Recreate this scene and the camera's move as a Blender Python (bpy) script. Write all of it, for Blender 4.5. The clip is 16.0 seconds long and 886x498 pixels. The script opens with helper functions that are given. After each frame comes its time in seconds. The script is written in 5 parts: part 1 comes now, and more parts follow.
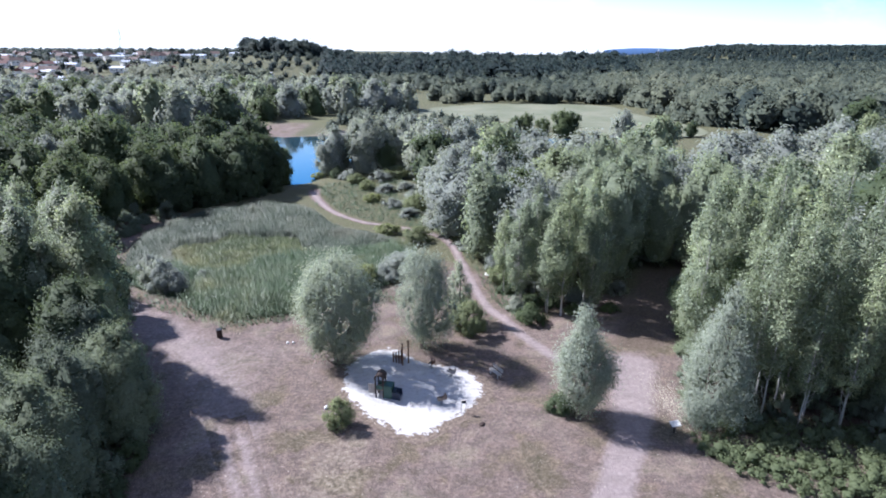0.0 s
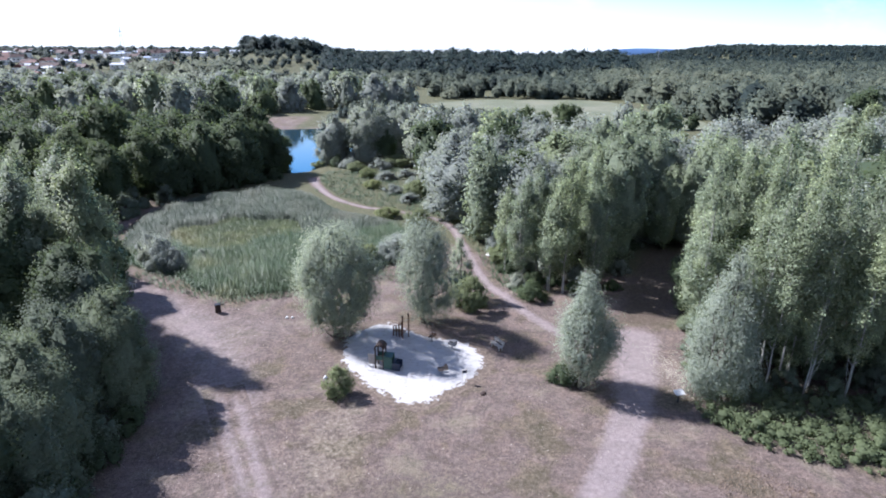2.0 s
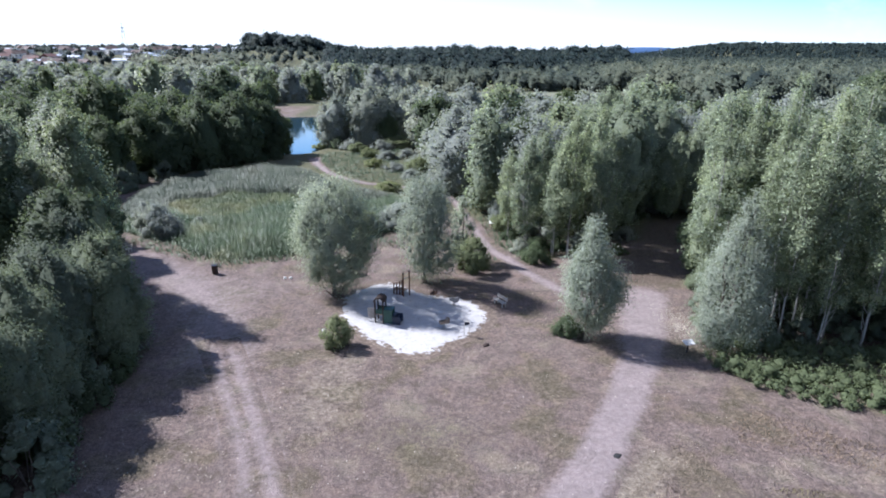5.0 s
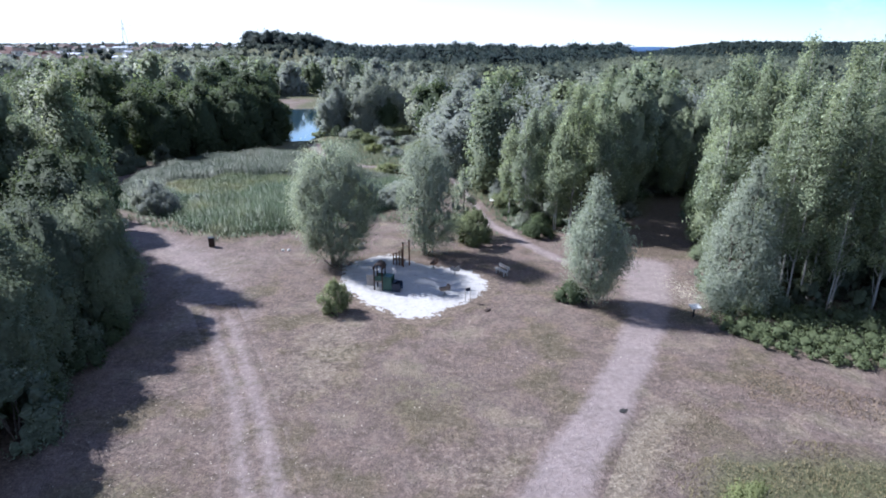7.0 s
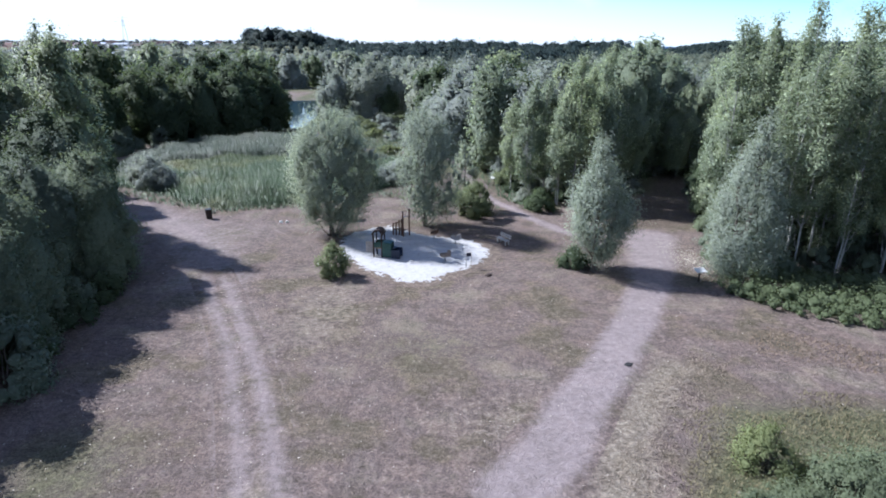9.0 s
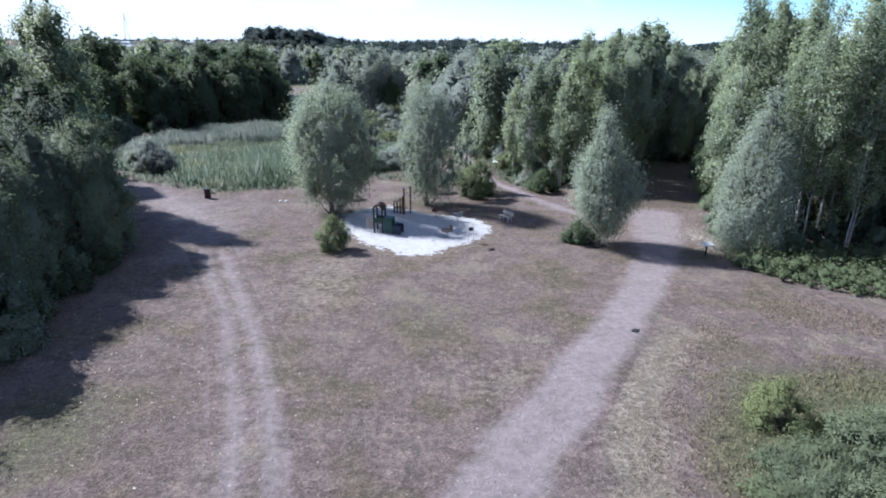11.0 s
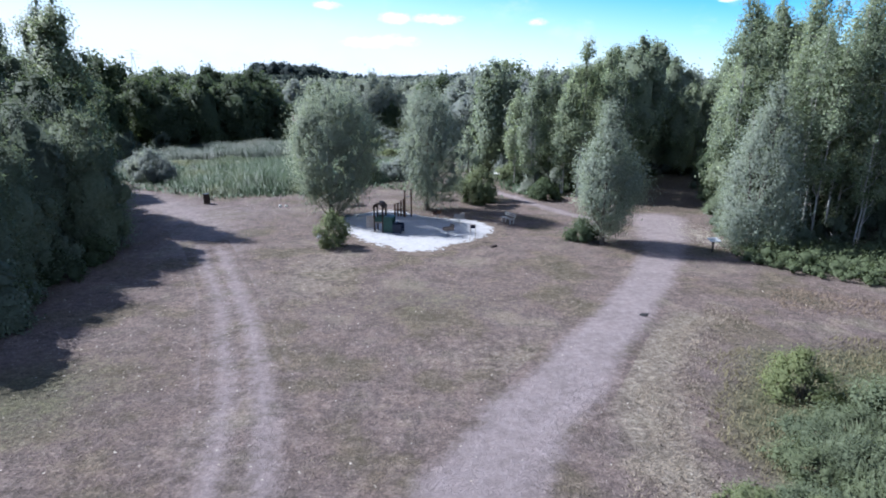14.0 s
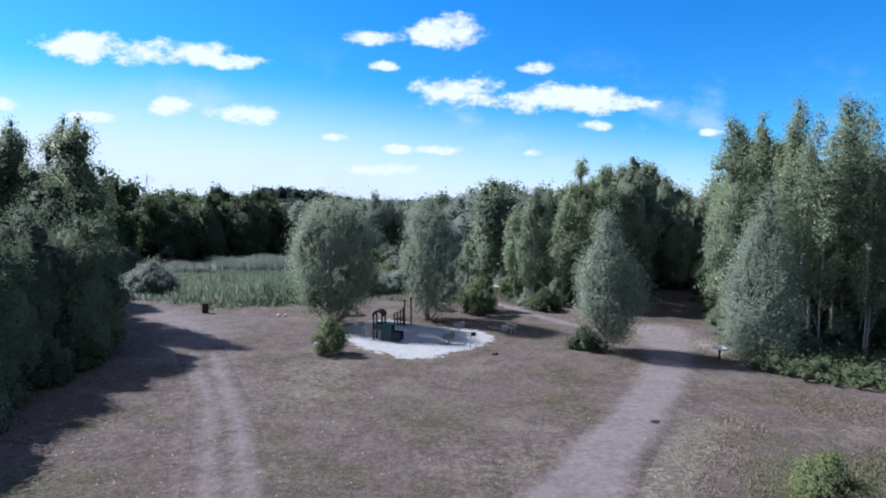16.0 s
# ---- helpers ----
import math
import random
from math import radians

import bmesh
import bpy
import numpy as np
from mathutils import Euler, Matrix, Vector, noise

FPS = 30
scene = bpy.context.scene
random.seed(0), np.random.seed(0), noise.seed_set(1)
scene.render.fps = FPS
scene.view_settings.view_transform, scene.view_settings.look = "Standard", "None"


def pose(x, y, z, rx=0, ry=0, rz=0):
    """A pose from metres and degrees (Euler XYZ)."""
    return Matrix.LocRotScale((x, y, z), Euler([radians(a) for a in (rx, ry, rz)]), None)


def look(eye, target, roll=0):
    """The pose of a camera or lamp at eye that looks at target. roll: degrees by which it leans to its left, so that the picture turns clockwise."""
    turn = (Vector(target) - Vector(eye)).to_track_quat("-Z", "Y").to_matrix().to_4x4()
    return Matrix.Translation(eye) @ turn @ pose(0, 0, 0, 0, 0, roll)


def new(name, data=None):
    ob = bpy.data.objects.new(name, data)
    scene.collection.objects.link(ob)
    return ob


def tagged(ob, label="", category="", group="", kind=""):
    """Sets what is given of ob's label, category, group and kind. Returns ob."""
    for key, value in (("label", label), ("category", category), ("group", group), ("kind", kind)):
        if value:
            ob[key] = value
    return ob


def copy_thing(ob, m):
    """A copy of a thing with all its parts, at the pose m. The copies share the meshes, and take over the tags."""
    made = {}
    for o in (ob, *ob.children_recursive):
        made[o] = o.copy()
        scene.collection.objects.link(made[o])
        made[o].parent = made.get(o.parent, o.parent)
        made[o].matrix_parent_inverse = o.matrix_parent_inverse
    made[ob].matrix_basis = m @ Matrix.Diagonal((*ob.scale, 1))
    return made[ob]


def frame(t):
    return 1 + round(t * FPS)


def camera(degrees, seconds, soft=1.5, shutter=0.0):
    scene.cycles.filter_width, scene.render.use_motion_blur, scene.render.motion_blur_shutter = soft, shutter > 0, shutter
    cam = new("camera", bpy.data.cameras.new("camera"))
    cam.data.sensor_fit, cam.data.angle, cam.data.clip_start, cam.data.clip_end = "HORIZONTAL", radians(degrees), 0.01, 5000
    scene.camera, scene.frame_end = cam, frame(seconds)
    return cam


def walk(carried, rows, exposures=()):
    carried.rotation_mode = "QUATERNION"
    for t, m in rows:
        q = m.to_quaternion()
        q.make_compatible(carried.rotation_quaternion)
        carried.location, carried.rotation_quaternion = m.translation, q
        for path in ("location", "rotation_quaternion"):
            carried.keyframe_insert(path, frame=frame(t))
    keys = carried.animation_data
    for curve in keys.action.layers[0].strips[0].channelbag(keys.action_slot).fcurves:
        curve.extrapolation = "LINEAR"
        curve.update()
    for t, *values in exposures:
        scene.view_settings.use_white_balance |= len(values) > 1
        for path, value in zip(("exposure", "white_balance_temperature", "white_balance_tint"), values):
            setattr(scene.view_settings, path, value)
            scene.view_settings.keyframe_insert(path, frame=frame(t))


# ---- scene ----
cam = camera(77.0, 16.0, 1.9)
EXPOSURES = [(0, 1.15, 5590, 19), (4, 1.02, 5590, 18), (7, 0.95, 5500, 16), (12.5, 0.85, 5330, 14), (13.2, 0.85, 5330, 14), (14.6, 0.66, 5370, 14), (16, 0.40, 5370, 14)]
PATH = [
    (0, (0.02, 0.50, 29.07), (0.025, 2.385, 28.404), 0.3),
    (0.5, (-0.01, 0.36, 28.46), (-0.004, 2.246, 27.794), 0.35),
    (1, (-0.058, 0.244, 27.792), (-0.051, 2.13, 27.127), 0.4),
    (1.5, (-0.051, 0.172, 27.05), (-0.046, 2.058, 26.385), 0.4),
    (2, (-0.019, 0.15, 26.282), (-0.015, 2.036, 25.617), 0.4),
    (2.5, (-0.031, 0.169, 25.523), (-0.027, 2.056, 24.859), 0.4),
    (3, (0.081, 0.218, 24.78), (0.081, 2.104, 24.115), 0.2),
    (3.5, (0.136, 0.201, 24.083), (0.133, 2.087, 23.415), 0.1),
    (4, (0.113, 0.052, 23.414), (0.111, 1.937, 22.747), 0.2),
    (6.5, (0.058, -0.004, 19.527), (0.053, 1.883, 18.863), 0.3),
    (7, (0.11, -0.02, 18.854), (0.103, 1.866, 18.189), 0.2),
    (7.5, (0.082, -0.052, 18.146), (0.076, 1.834, 17.48), 0.2),
    (8, (0.062, -0.105, 17.401), (0.056, 1.782, 16.737), 0.3),
    (8.5, (0.119, -0.156, 16.681), (0.11, 1.73, 16.015), 0.2),
    (9, (0.102, -0.183, 15.983), (0.094, 1.703, 15.317), 0.3),
    (11.5, (0.069, -0.11, 13.394), (0.055, 1.776, 12.73), 0.3),
    (12, (0.016, -0.13, 12.95), (0.002, 1.756, 12.284), 0.2),
    (12.5, (0.0, -0.128, 12.47), (-0.014, 1.758, 11.805), 0.2),
    (13, (0.015, -0.127, 11.968), (0.0, 1.759, 11.303), 0.3),
    (13.5, (0.009, -0.164, 11.515), (-0.007, 1.729, 10.871), 0.3),
    (14, (0.03, -0.18, 11.03), (0.015, 1.743, 10.479), 0.4),
    (14.5, (0.023, -0.205, 10.729), (0.008, 1.743, 10.277), 0.4),
    (15, (-0.002, -0.268, 10.462), (-0.018, 1.703, 10.118), 0.5),
    (15.5, (-0.005, -0.215, 10.201), (-0.02, 1.771, 9.966), 0.5),
    (16, (-0.023, -0.152, 9.993), (-0.04, 1.844, 9.866), 0.6),
]
walk(cam, [(t, look(eye, target, roll)) for t, eye, target, roll in PATH], EXPOSURES)

# ---- light ----
SUN_EL = radians(43)
SUN_AZ = Vector((-0.90, 0.435, 0)).normalized()      # towards the sun, on the plan
world = bpy.data.worlds.new("sky")
scene.world = world
world.use_nodes = True
wn, wl = world.node_tree.nodes, world.node_tree.links
wn.clear()

sky = wn.new("ShaderNodeTexSky")
sky.sky_type = "NISHITA"
sky.sun_disc = False
sky.sun_elevation = SUN_EL
sky.sun_rotation = math.atan2(SUN_AZ.x, SUN_AZ.y)
sky.air_density, sky.dust_density, sky.ozone_density = 1.0, 0.3, 2.0


def wmath(op, a, b=0.0, c=0.0):
    m = wn.new("ShaderNodeMath")
    m.operation = op
    for sock, v in zip(m.inputs, (a, b, c)):
        if isinstance(v, (int, float)):
            sock.default_value = v
        else:
            wl.new(v, sock)
    return m.outputs[0]


def wstep(v, lo, hi):
    r = wn.new("ShaderNodeMapRange")
    r.interpolation_type = "SMOOTHSTEP"
    r.inputs["From Min"].default_value, r.inputs["From Max"].default_value = lo, hi
    wl.new(v, r.inputs["Value"])
    return r.outputs[0]


def wmix(fac, a, b):
    m = wn.new("ShaderNodeMix")
    m.data_type = "RGBA"
    wl.new(fac, m.inputs[0])
    for sock, v in ((m.inputs[6], a), (m.inputs[7], b)):
        if isinstance(v, tuple):
            sock.default_value = (*v, 1)
        else:
            wl.new(v, sock)
    return m.outputs[2]


# cumulus clouds: sideways and upward slope from the place, half width, half height
CLOUDS = [(-0.64, 0.289, 0.10, 0.028), (-0.50, 0.274, 0.13, 0.026), (-0.38, 0.264, 0.07, 0.016), (-0.125, 0.309, 0.06, 0.017), (-0.01, 0.319, 0.085, 0.030),
          (0.015, 0.214, 0.10, 0.032), (0.20, 0.204, 0.14, 0.030), (0.31, 0.199, 0.08, 0.016), (0.15, 0.259, 0.04, 0.012), (-0.12, 0.259, 0.03, 0.012),
          (-0.50, 0.184, 0.045, 0.018), (-0.37, 0.174, 0.075, 0.020), (-0.63, 0.164, 0.08, 0.012), (-0.02, 0.112, 0.05, 0.011), (-0.10, 0.076, 0.07, 0.014),
          (-0.20, 0.134, 0.03, 0.008), (-0.09, 0.114, 0.03, 0.010), (0.255, 0.159, 0.035, 0.010), (0.15, 0.109, 0.022, 0.008), (0.46, 0.149, 0.025, 0.008), (-0.80, 0.189, 0.05, 0.014)]
co = wn.new("ShaderNodeTexCoord")
axes3 = wn.new("ShaderNodeSeparateXYZ")
wl.new(co.outputs["Generated"], axes3.inputs[0])
ahead = wmath("MAXIMUM", axes3.outputs[1], 0.02)
cu, cv = wmath("DIVIDE", axes3.outputs[0], ahead), wmath("DIVIDE", axes3.outputs[2], ahead)
blob = None
for u0, v0, hw, hh in CLOUDS:
    du = wmath("DIVIDE", wmath("SUBTRACT", cu, u0), hw)
    dv = wmath("DIVIDE", wmath("SUBTRACT", cv, v0), hh)
    one = wmath("SUBTRACT", 1.0, wmath("ADD", wmath("MULTIPLY", du, du), wmath("MULTIPLY", dv, dv)))
    blob = one if blob is None else wmath("MAXIMUM", blob, one)
flat = wn.new("ShaderNodeCombineXYZ")
wl.new(cu, flat.inputs[0])
wl.new(wmath("MULTIPLY", cv, 1.7), flat.inputs[1])


def wnoise(scale, detail, rough):
    n = wn.new("ShaderNodeTexNoise")
    n.inputs["Scale"].default_value, n.inputs["Detail"].default_value, n.inputs["Roughness"].default_value = scale, detail, rough
    wl.new(flat.outputs[0], n.inputs["Vector"])
    return n.outputs["Fac"]


ragged = wmath("ADD", wmath("MAXIMUM", blob, -1.2), wmath("MULTIPLY_ADD", wnoise(13.0, 7.0, 0.66), 5.2, -2.6))
cloud = wstep(ragged, 0.0, 1.1)
wisps = wmath("MULTIPLY", wstep(wnoise(5.0, 5.0, 0.6), 0.50, 0.72), wstep(cv, 0.33, 0.10))
deep = wn.new("ShaderNodeHueSaturation")
deep.inputs["Saturation"].default_value, deep.inputs["Value"].default_value = 1.32, 1.42
wl.new(sky.outputs[0], deep.inputs["Color"])
# bright haze low over the horizon, wider towards the sun
side = wmath("MULTIPLY_ADD", axes3.outputs[0], -0.12, 0.02)
haze = wstep(wmath("SUBTRACT", cv, side), 0.20, 0.0)
tinted = wn.new("ShaderNodeMix")
tinted.data_type, tinted.blend_type = "RGBA", "MULTIPLY"
tinted.inputs[0].default_value, tinted.inputs[7].default_value = 1.0, (0.50, 1.0, 1.24, 1)
wl.new(deep.outputs[0], tinted.inputs[6])
tone = wmix(wmath("MULTIPLY", haze, 0.92), tinted.outputs[2], (9.6, 10.0, 10.2))
tone = wmix(wmath("MULTIPLY", wisps, 0.6), tone, (8.4, 9.2, 9.6))
tone = wmix(cloud, tone, (10.8, 10.9, 11.0))
# unseen rest of the sky: made-up thin broken cloud that tunes the fill light
thin = wn.new("ShaderNodeTexNoise")
thin.inputs["Scale"].default_value, thin.inputs["Detail"].default_value = 2.6, 6.0
wl.new(co.outputs["Generated"], thin.inputs["Vector"])
fill_veil = wmath("MULTIPLY", wstep(cv, 0.36, 0.8), wmath("MULTIPLY_ADD", wstep(thin.outputs["Fac"], 0.38, 0.62), 0.35, 0.55))
tone = wmix(fill_veil, tone, (2.7, 2.7, 2.95))
back = wn.new("ShaderNodeBackground")
back.inputs["Strength"].default_value = 0.07
out = wn.new("ShaderNodeOutputWorld")
wl.new(tone, back.inputs[0])
wl.new(back.outputs[0], out.inputs[0])

sun_data = bpy.data.lights.new("sun", "SUN")
sun_data.energy, sun_data.angle, sun_data.color = 5.0, radians(0.53), (1.0, 0.95, 0.87)
sun = new("sun", sun_data)
toward = SUN_AZ * math.cos(SUN_EL) + Vector((0, 0, math.sin(SUN_EL)))
sun.matrix_world = look(toward * 100, (0, 0, 0))

# ---- materials ----


def material(name, rough=0.8, spec=0.3):
    m = bpy.data.materials.new(name)
    m.use_nodes = True
    b = m.node_tree.nodes["Principled BSDF"]
    b.inputs["Roughness"].default_value = rough
    b.inputs["Specular IOR Level"].default_value = spec
    return m, m.node_tree, b


def ramp(tree, source, stops):
    r = tree.nodes.new("ShaderNodeValToRGB")
    while len(r.color_ramp.elements) < len(stops):
        r.color_ramp.elements.new(0.5)
    for e, (p, c) in zip(r.color_ramp.elements, stops):
        e.position, e.color = p, (*c, 1)
    tree.links.new(source, r.inputs[0])
    return r.outputs[0]


def noise_tex(tree, scale, detail=4.0, rough=0.55, space="Object"):
    n = tree.nodes.new("ShaderNodeTexNoise")
    n.inputs["Scale"].default_value, n.inputs["Detail"].default_value, n.inputs["Roughness"].default_value = scale, detail, rough
    co = tree.nodes.new("ShaderNodeTexCoord")
    tree.links.new(co.outputs[space], n.inputs["Vector"])
    return n.outputs["Fac"]


def mix(tree, fac, a, b, kind="MIX"):
    m = tree.nodes.new("ShaderNodeMix")
    m.data_type, m.blend_type = "RGBA", kind
    for sock, v in ((m.inputs[0], fac), (m.inputs[6], a), (m.inputs[7], b)):
        if isinstance(v, (int, float)):
            sock.default_value = v
        elif isinstance(v, tuple):
            sock.default_value = (*v, 1)
        else:
            tree.links.new(v, sock)
    return m.outputs[2]


def math_node(tree, op, a, b=0.0):
    m = tree.nodes.new("ShaderNodeMath")
    m.operation = op
    for sock, v in zip(m.inputs, (a, b)):
        if isinstance(v, (int, float)):
            sock.default_value = v
        else:
            tree.links.new(v, sock)
    return m.outputs[0]


def bump(tree, shader, height, strength, distance):
    n = tree.nodes.new("ShaderNodeBump")
    n.inputs["Strength"].default_value, n.inputs["Distance"].default_value = strength, distance
    tree.links.new(height, n.inputs["Height"])
    tree.links.new(n.outputs[0], shader.inputs["Normal"])


def plain(name, col, rough=0.7, vary=0.25, scale=6.0, metal=0.0, spec=0.3, relief=0.2):
    m, t, b = material(name, rough, spec)
    b.inputs["Metallic"].default_value = metal
    dark = tuple(c * (1 - vary) for c in col)
    lite = tuple(min(1, c * (1 + vary)) for c in col)
    f = noise_tex(t, scale)
    t.links.new(ramp(t, f, [(0.3, dark), (0.7, lite)]), b.inputs["Base Color"])
    bump(t, b, noise_tex(t, scale * 8), relief, 0.02)
    return m


def foliage(name, dark, lite, translucent=0.3, rough=0.5, spec=0.35, hue=0.18, pale=1.12):
    """Leaves: colour varies leaf by leaf and tree by tree; light passes through."""
    m, t, b = material(name, rough, spec)
    geo = t.nodes.new("ShaderNodeNewGeometry")
    info = t.nodes.new("ShaderNodeObjectInfo")
    # brightest leaves, scaled by pale, hold sun glints and pale undersides as colour
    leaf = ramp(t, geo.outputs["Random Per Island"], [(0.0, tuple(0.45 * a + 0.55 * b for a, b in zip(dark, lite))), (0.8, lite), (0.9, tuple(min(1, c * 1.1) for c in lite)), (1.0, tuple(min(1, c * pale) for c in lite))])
    tint = ramp(t, info.outputs["Random"], [(0.0, (1 - hue, 1 - hue, 1 - hue)), (0.5, (1, 1, 1)), (1.0, (1 + hue, 1 + hue * 0.8, 1 - hue * 0.4))])
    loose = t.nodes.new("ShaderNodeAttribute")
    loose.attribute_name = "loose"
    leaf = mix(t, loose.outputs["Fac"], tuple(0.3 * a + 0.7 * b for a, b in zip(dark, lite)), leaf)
    col = mix(t, 1.0, leaf, tint, "MULTIPLY")
    mottle = noise_tex(t, 3.2, 5, 0.7)
    col = mix(t, 0.75, col, ramp(t, mottle, [(0.32, (0.62, 0.62, 0.62)), (0.5, (1, 1, 1)), (0.7, (1.35, 1.35, 1.35))]), "MULTIPLY")
    t.links.new(col, b.inputs["Base Color"])
    bump(t, b, mottle, 0.25, 0.2)
    tr = t.nodes.new("ShaderNodeBsdfTranslucent")
    t.links.new(mix(t, 1.0, col, (1.0, 1.03, 0.78), "MULTIPLY"), tr.inputs["Color"])
    ms = t.nodes.new("ShaderNodeMixShader")
    ms.inputs[0].default_value = translucent
    t.links.new(b.outputs[0], ms.inputs[1])
    t.links.new(tr.outputs[0], ms.inputs[2])
    t.links.new(ms.outputs[0], t.nodes["Material Output"].inputs["Surface"])
    return m


M_WILLOW = foliage("willow leaves", (0.205, 0.235, 0.184), (0.350, 0.392, 0.318), 0.46, 0.7, 0.1, 0.08, 1.5)
M_GREY = foliage("grey willow leaves", (0.200, 0.228, 0.200), (0.322, 0.350, 0.314), 0.48, 0.7, 0.1, 0.09, 1.4)
M_POPLAR = foliage("poplar leaves", (0.130, 0.162, 0.104), (0.280, 0.325, 0.222), 0.46, 0.55, 0.2, 0.12, 2.2)
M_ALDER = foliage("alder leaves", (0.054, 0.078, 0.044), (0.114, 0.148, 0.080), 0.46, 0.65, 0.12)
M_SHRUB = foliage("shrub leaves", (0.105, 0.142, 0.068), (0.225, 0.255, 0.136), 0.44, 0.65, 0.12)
M_SALLOW = foliage("sallow leaves", (0.098, 0.130, 0.088), (0.200, 0.238, 0.168), 0.44, 0.65, 0.12, 0.1, 1.5)
M_STRAW = foliage("dry grass blades", (0.156, 0.120, 0.090), (0.360, 0.300, 0.228), 0.2, 0.7, 0.15)
M_LITTER = foliage("fallen leaves", (0.313, 0.264, 0.196), (0.567, 0.508, 0.420), 0.1, 0.6, 0.2)


def bark(name, col):
    m, t, b = material(name, 0.9, 0.2)
    f = noise_tex(t, 5.0, 6.0, 0.7)
    t.links.new(ramp(t, f, [(0.3, tuple(c * 0.45 for c in col)), (0.65, col)]), b.inputs["Base Color"])
    bump(t, b, noise_tex(t, 20.0), 0.6, 0.03)
    return m


M_BARK = bark("grey bark", (0.17, 0.145, 0.12))
M_PALE_BARK = bark("pale bark", (0.52, 0.50, 0.46))

# ---- ground ----
LAKE = [(-130, 165), (-60, 139), (-38, 129), (-31, 132), (-27, 147), (-12, 150), (0, 160), (20, 168), (48, 168), (60, 190),
        (56, 200), (30, 205), (0, 214), (-30, 222), (-43, 212), (-58, 203), (-90, 207), (-130, 205)]
SAND = [(-8.7, 44.0), (-7.1, 41.6), (-4.6, 39.2), (-2.0, 37.9), (0.5, 39.5), (2.9, 42.0), (3.75, 44.3), (3.0, 46.6), (1.4, 48.0), (-1.5, 48.8), (-3.9, 50.7),
        (-5.4, 51.5), (-8.0, 50.2), (-9.2, 47.6)]
MAIN_PATH = [(-1.5, 8.0, 1.6), (0.8, 13.0, 1.6), (3.2, 17.1, 1.5), (6.9, 23.0, 1.35), (11.0, 29.7, 1.25), (14.2, 35.6, 1.35), (16.5, 41.0, 1.7),
             (18.6, 48.0, 2.1), (21.9, 54.6, 2.3), (25.6, 62.0, 1.9), (28.6, 69.0, 1.6), (31.0, 74.0, 1.1)]
MID_PATH = [(15.5, 46.0, 0.8), (12.6, 48.6, 0.85), (9.6, 53.2, 0.85), (7.2, 58.6, 0.8), (5.0, 64.2, 0.7), (3.5, 73.5, 0.6), (1.6, 84.4, 0.55), (-1.4, 90.0, 0.55), (-8.2, 94.6, 0.5), (-14.5, 97.4, 0.55),
            (-20.9, 104.1, 0.6), (-26.5, 115.0, 0.9), (-28.7, 122.7, 1.1)]
RUT_A = [(-5.2, 8.0, 0.72), (-6.6, 12.8, 0.72), (-8.2, 18.2, 0.72), (-11.1, 25.2, 0.72), (-13.4, 30.0, 0.7), (-16.0, 34.8, 0.7), (-19.0, 40.0, 0.7)]
RUT_B = [(-3.7, 8.0, 0.72), (-5.1, 12.8, 0.72), (-6.8, 18.2, 0.72), (-9.7, 25.2, 0.72), (-12.1, 30.0, 0.7), (-14.6, 34.8, 0.7), (-17.4, 40.0, 0.7)]
LEFT_PATH = [(-17.0, 38.0, 1.6), (-20.0, 44.0, 2.6), (-25.0, 50.5, 2.6), (-31.0, 55.5, 2.4), (-37.5, 60.0, 1.9), (-46.0, 66.0, 1.5)]
REEDS = [(-43, 69), (-48.5, 83), (-50, 92), (-44.5, 102), (-33, 109), (-25, 104.5), (-19, 94.5), (-10, 89), (-4.0, 84), (-3.5, 76), (-6.0, 69), (-10, 65.5),
         (-16.5, 59.8), (-24.0, 57.2), (-29.0, 60.0), (-32, 63.2), (-39, 66.5)]
FIELD = [(-12, 300), (0, 322), (40, 345), (92, 335), (98, 288), (106, 230), (90, 206), (63, 210), (30, 250), (-8, 268)]


def inside(px, py, poly):
    """Which of the points lie in the polygon."""
    res = np.zeros(np.shape(px), bool)
    for (x0, y0), (x1, y1) in zip(poly, poly[1:] + poly[:1]):
        if y0 != y1:
            res ^= ((y0 > py) != (y1 > py)) & (px < (x1 - x0) * (py - y0) / (y1 - y0) + x0)
    return res


def edge_distance(px, py, poly, closed=True):
    best = np.full(np.shape(px), 1e9)
    pts = [p[:2] for p in poly]
    for (x0, y0), (x1, y1) in zip(pts, pts[1:] + (pts[:1] if closed else [])):
        dx, dy = x1 - x0, y1 - y0
        u = np.clip(((px - x0) * dx + (py - y0) * dy) / (dx * dx + dy * dy), 0, 1)
        best = np.minimum(best, np.hypot(px - x0 - u * dx, py - y0 - u * dy))
    return best


def signed(px, py, poly):
    d = edge_distance(px, py, poly)
    return np.where(inside(px, py, poly), d, -d)


def step(a, b, v):
    u = np.clip((v - a) / (b - a), 0, 1)
    return u * u * (3 - 2 * u)


def waves(x, y):
    """A cheap uneven field, about -1 to 1."""
    return (np.sin(x * 0.9 + 1.3 * np.sin(y * 0.37)) + np.sin(y * 1.1 + 1.7 * np.sin(x * 0.29 + 1)) + np.sin(0.53 * (x + y) + 2 * np.sin(0.21 * (x - y)))) / 3


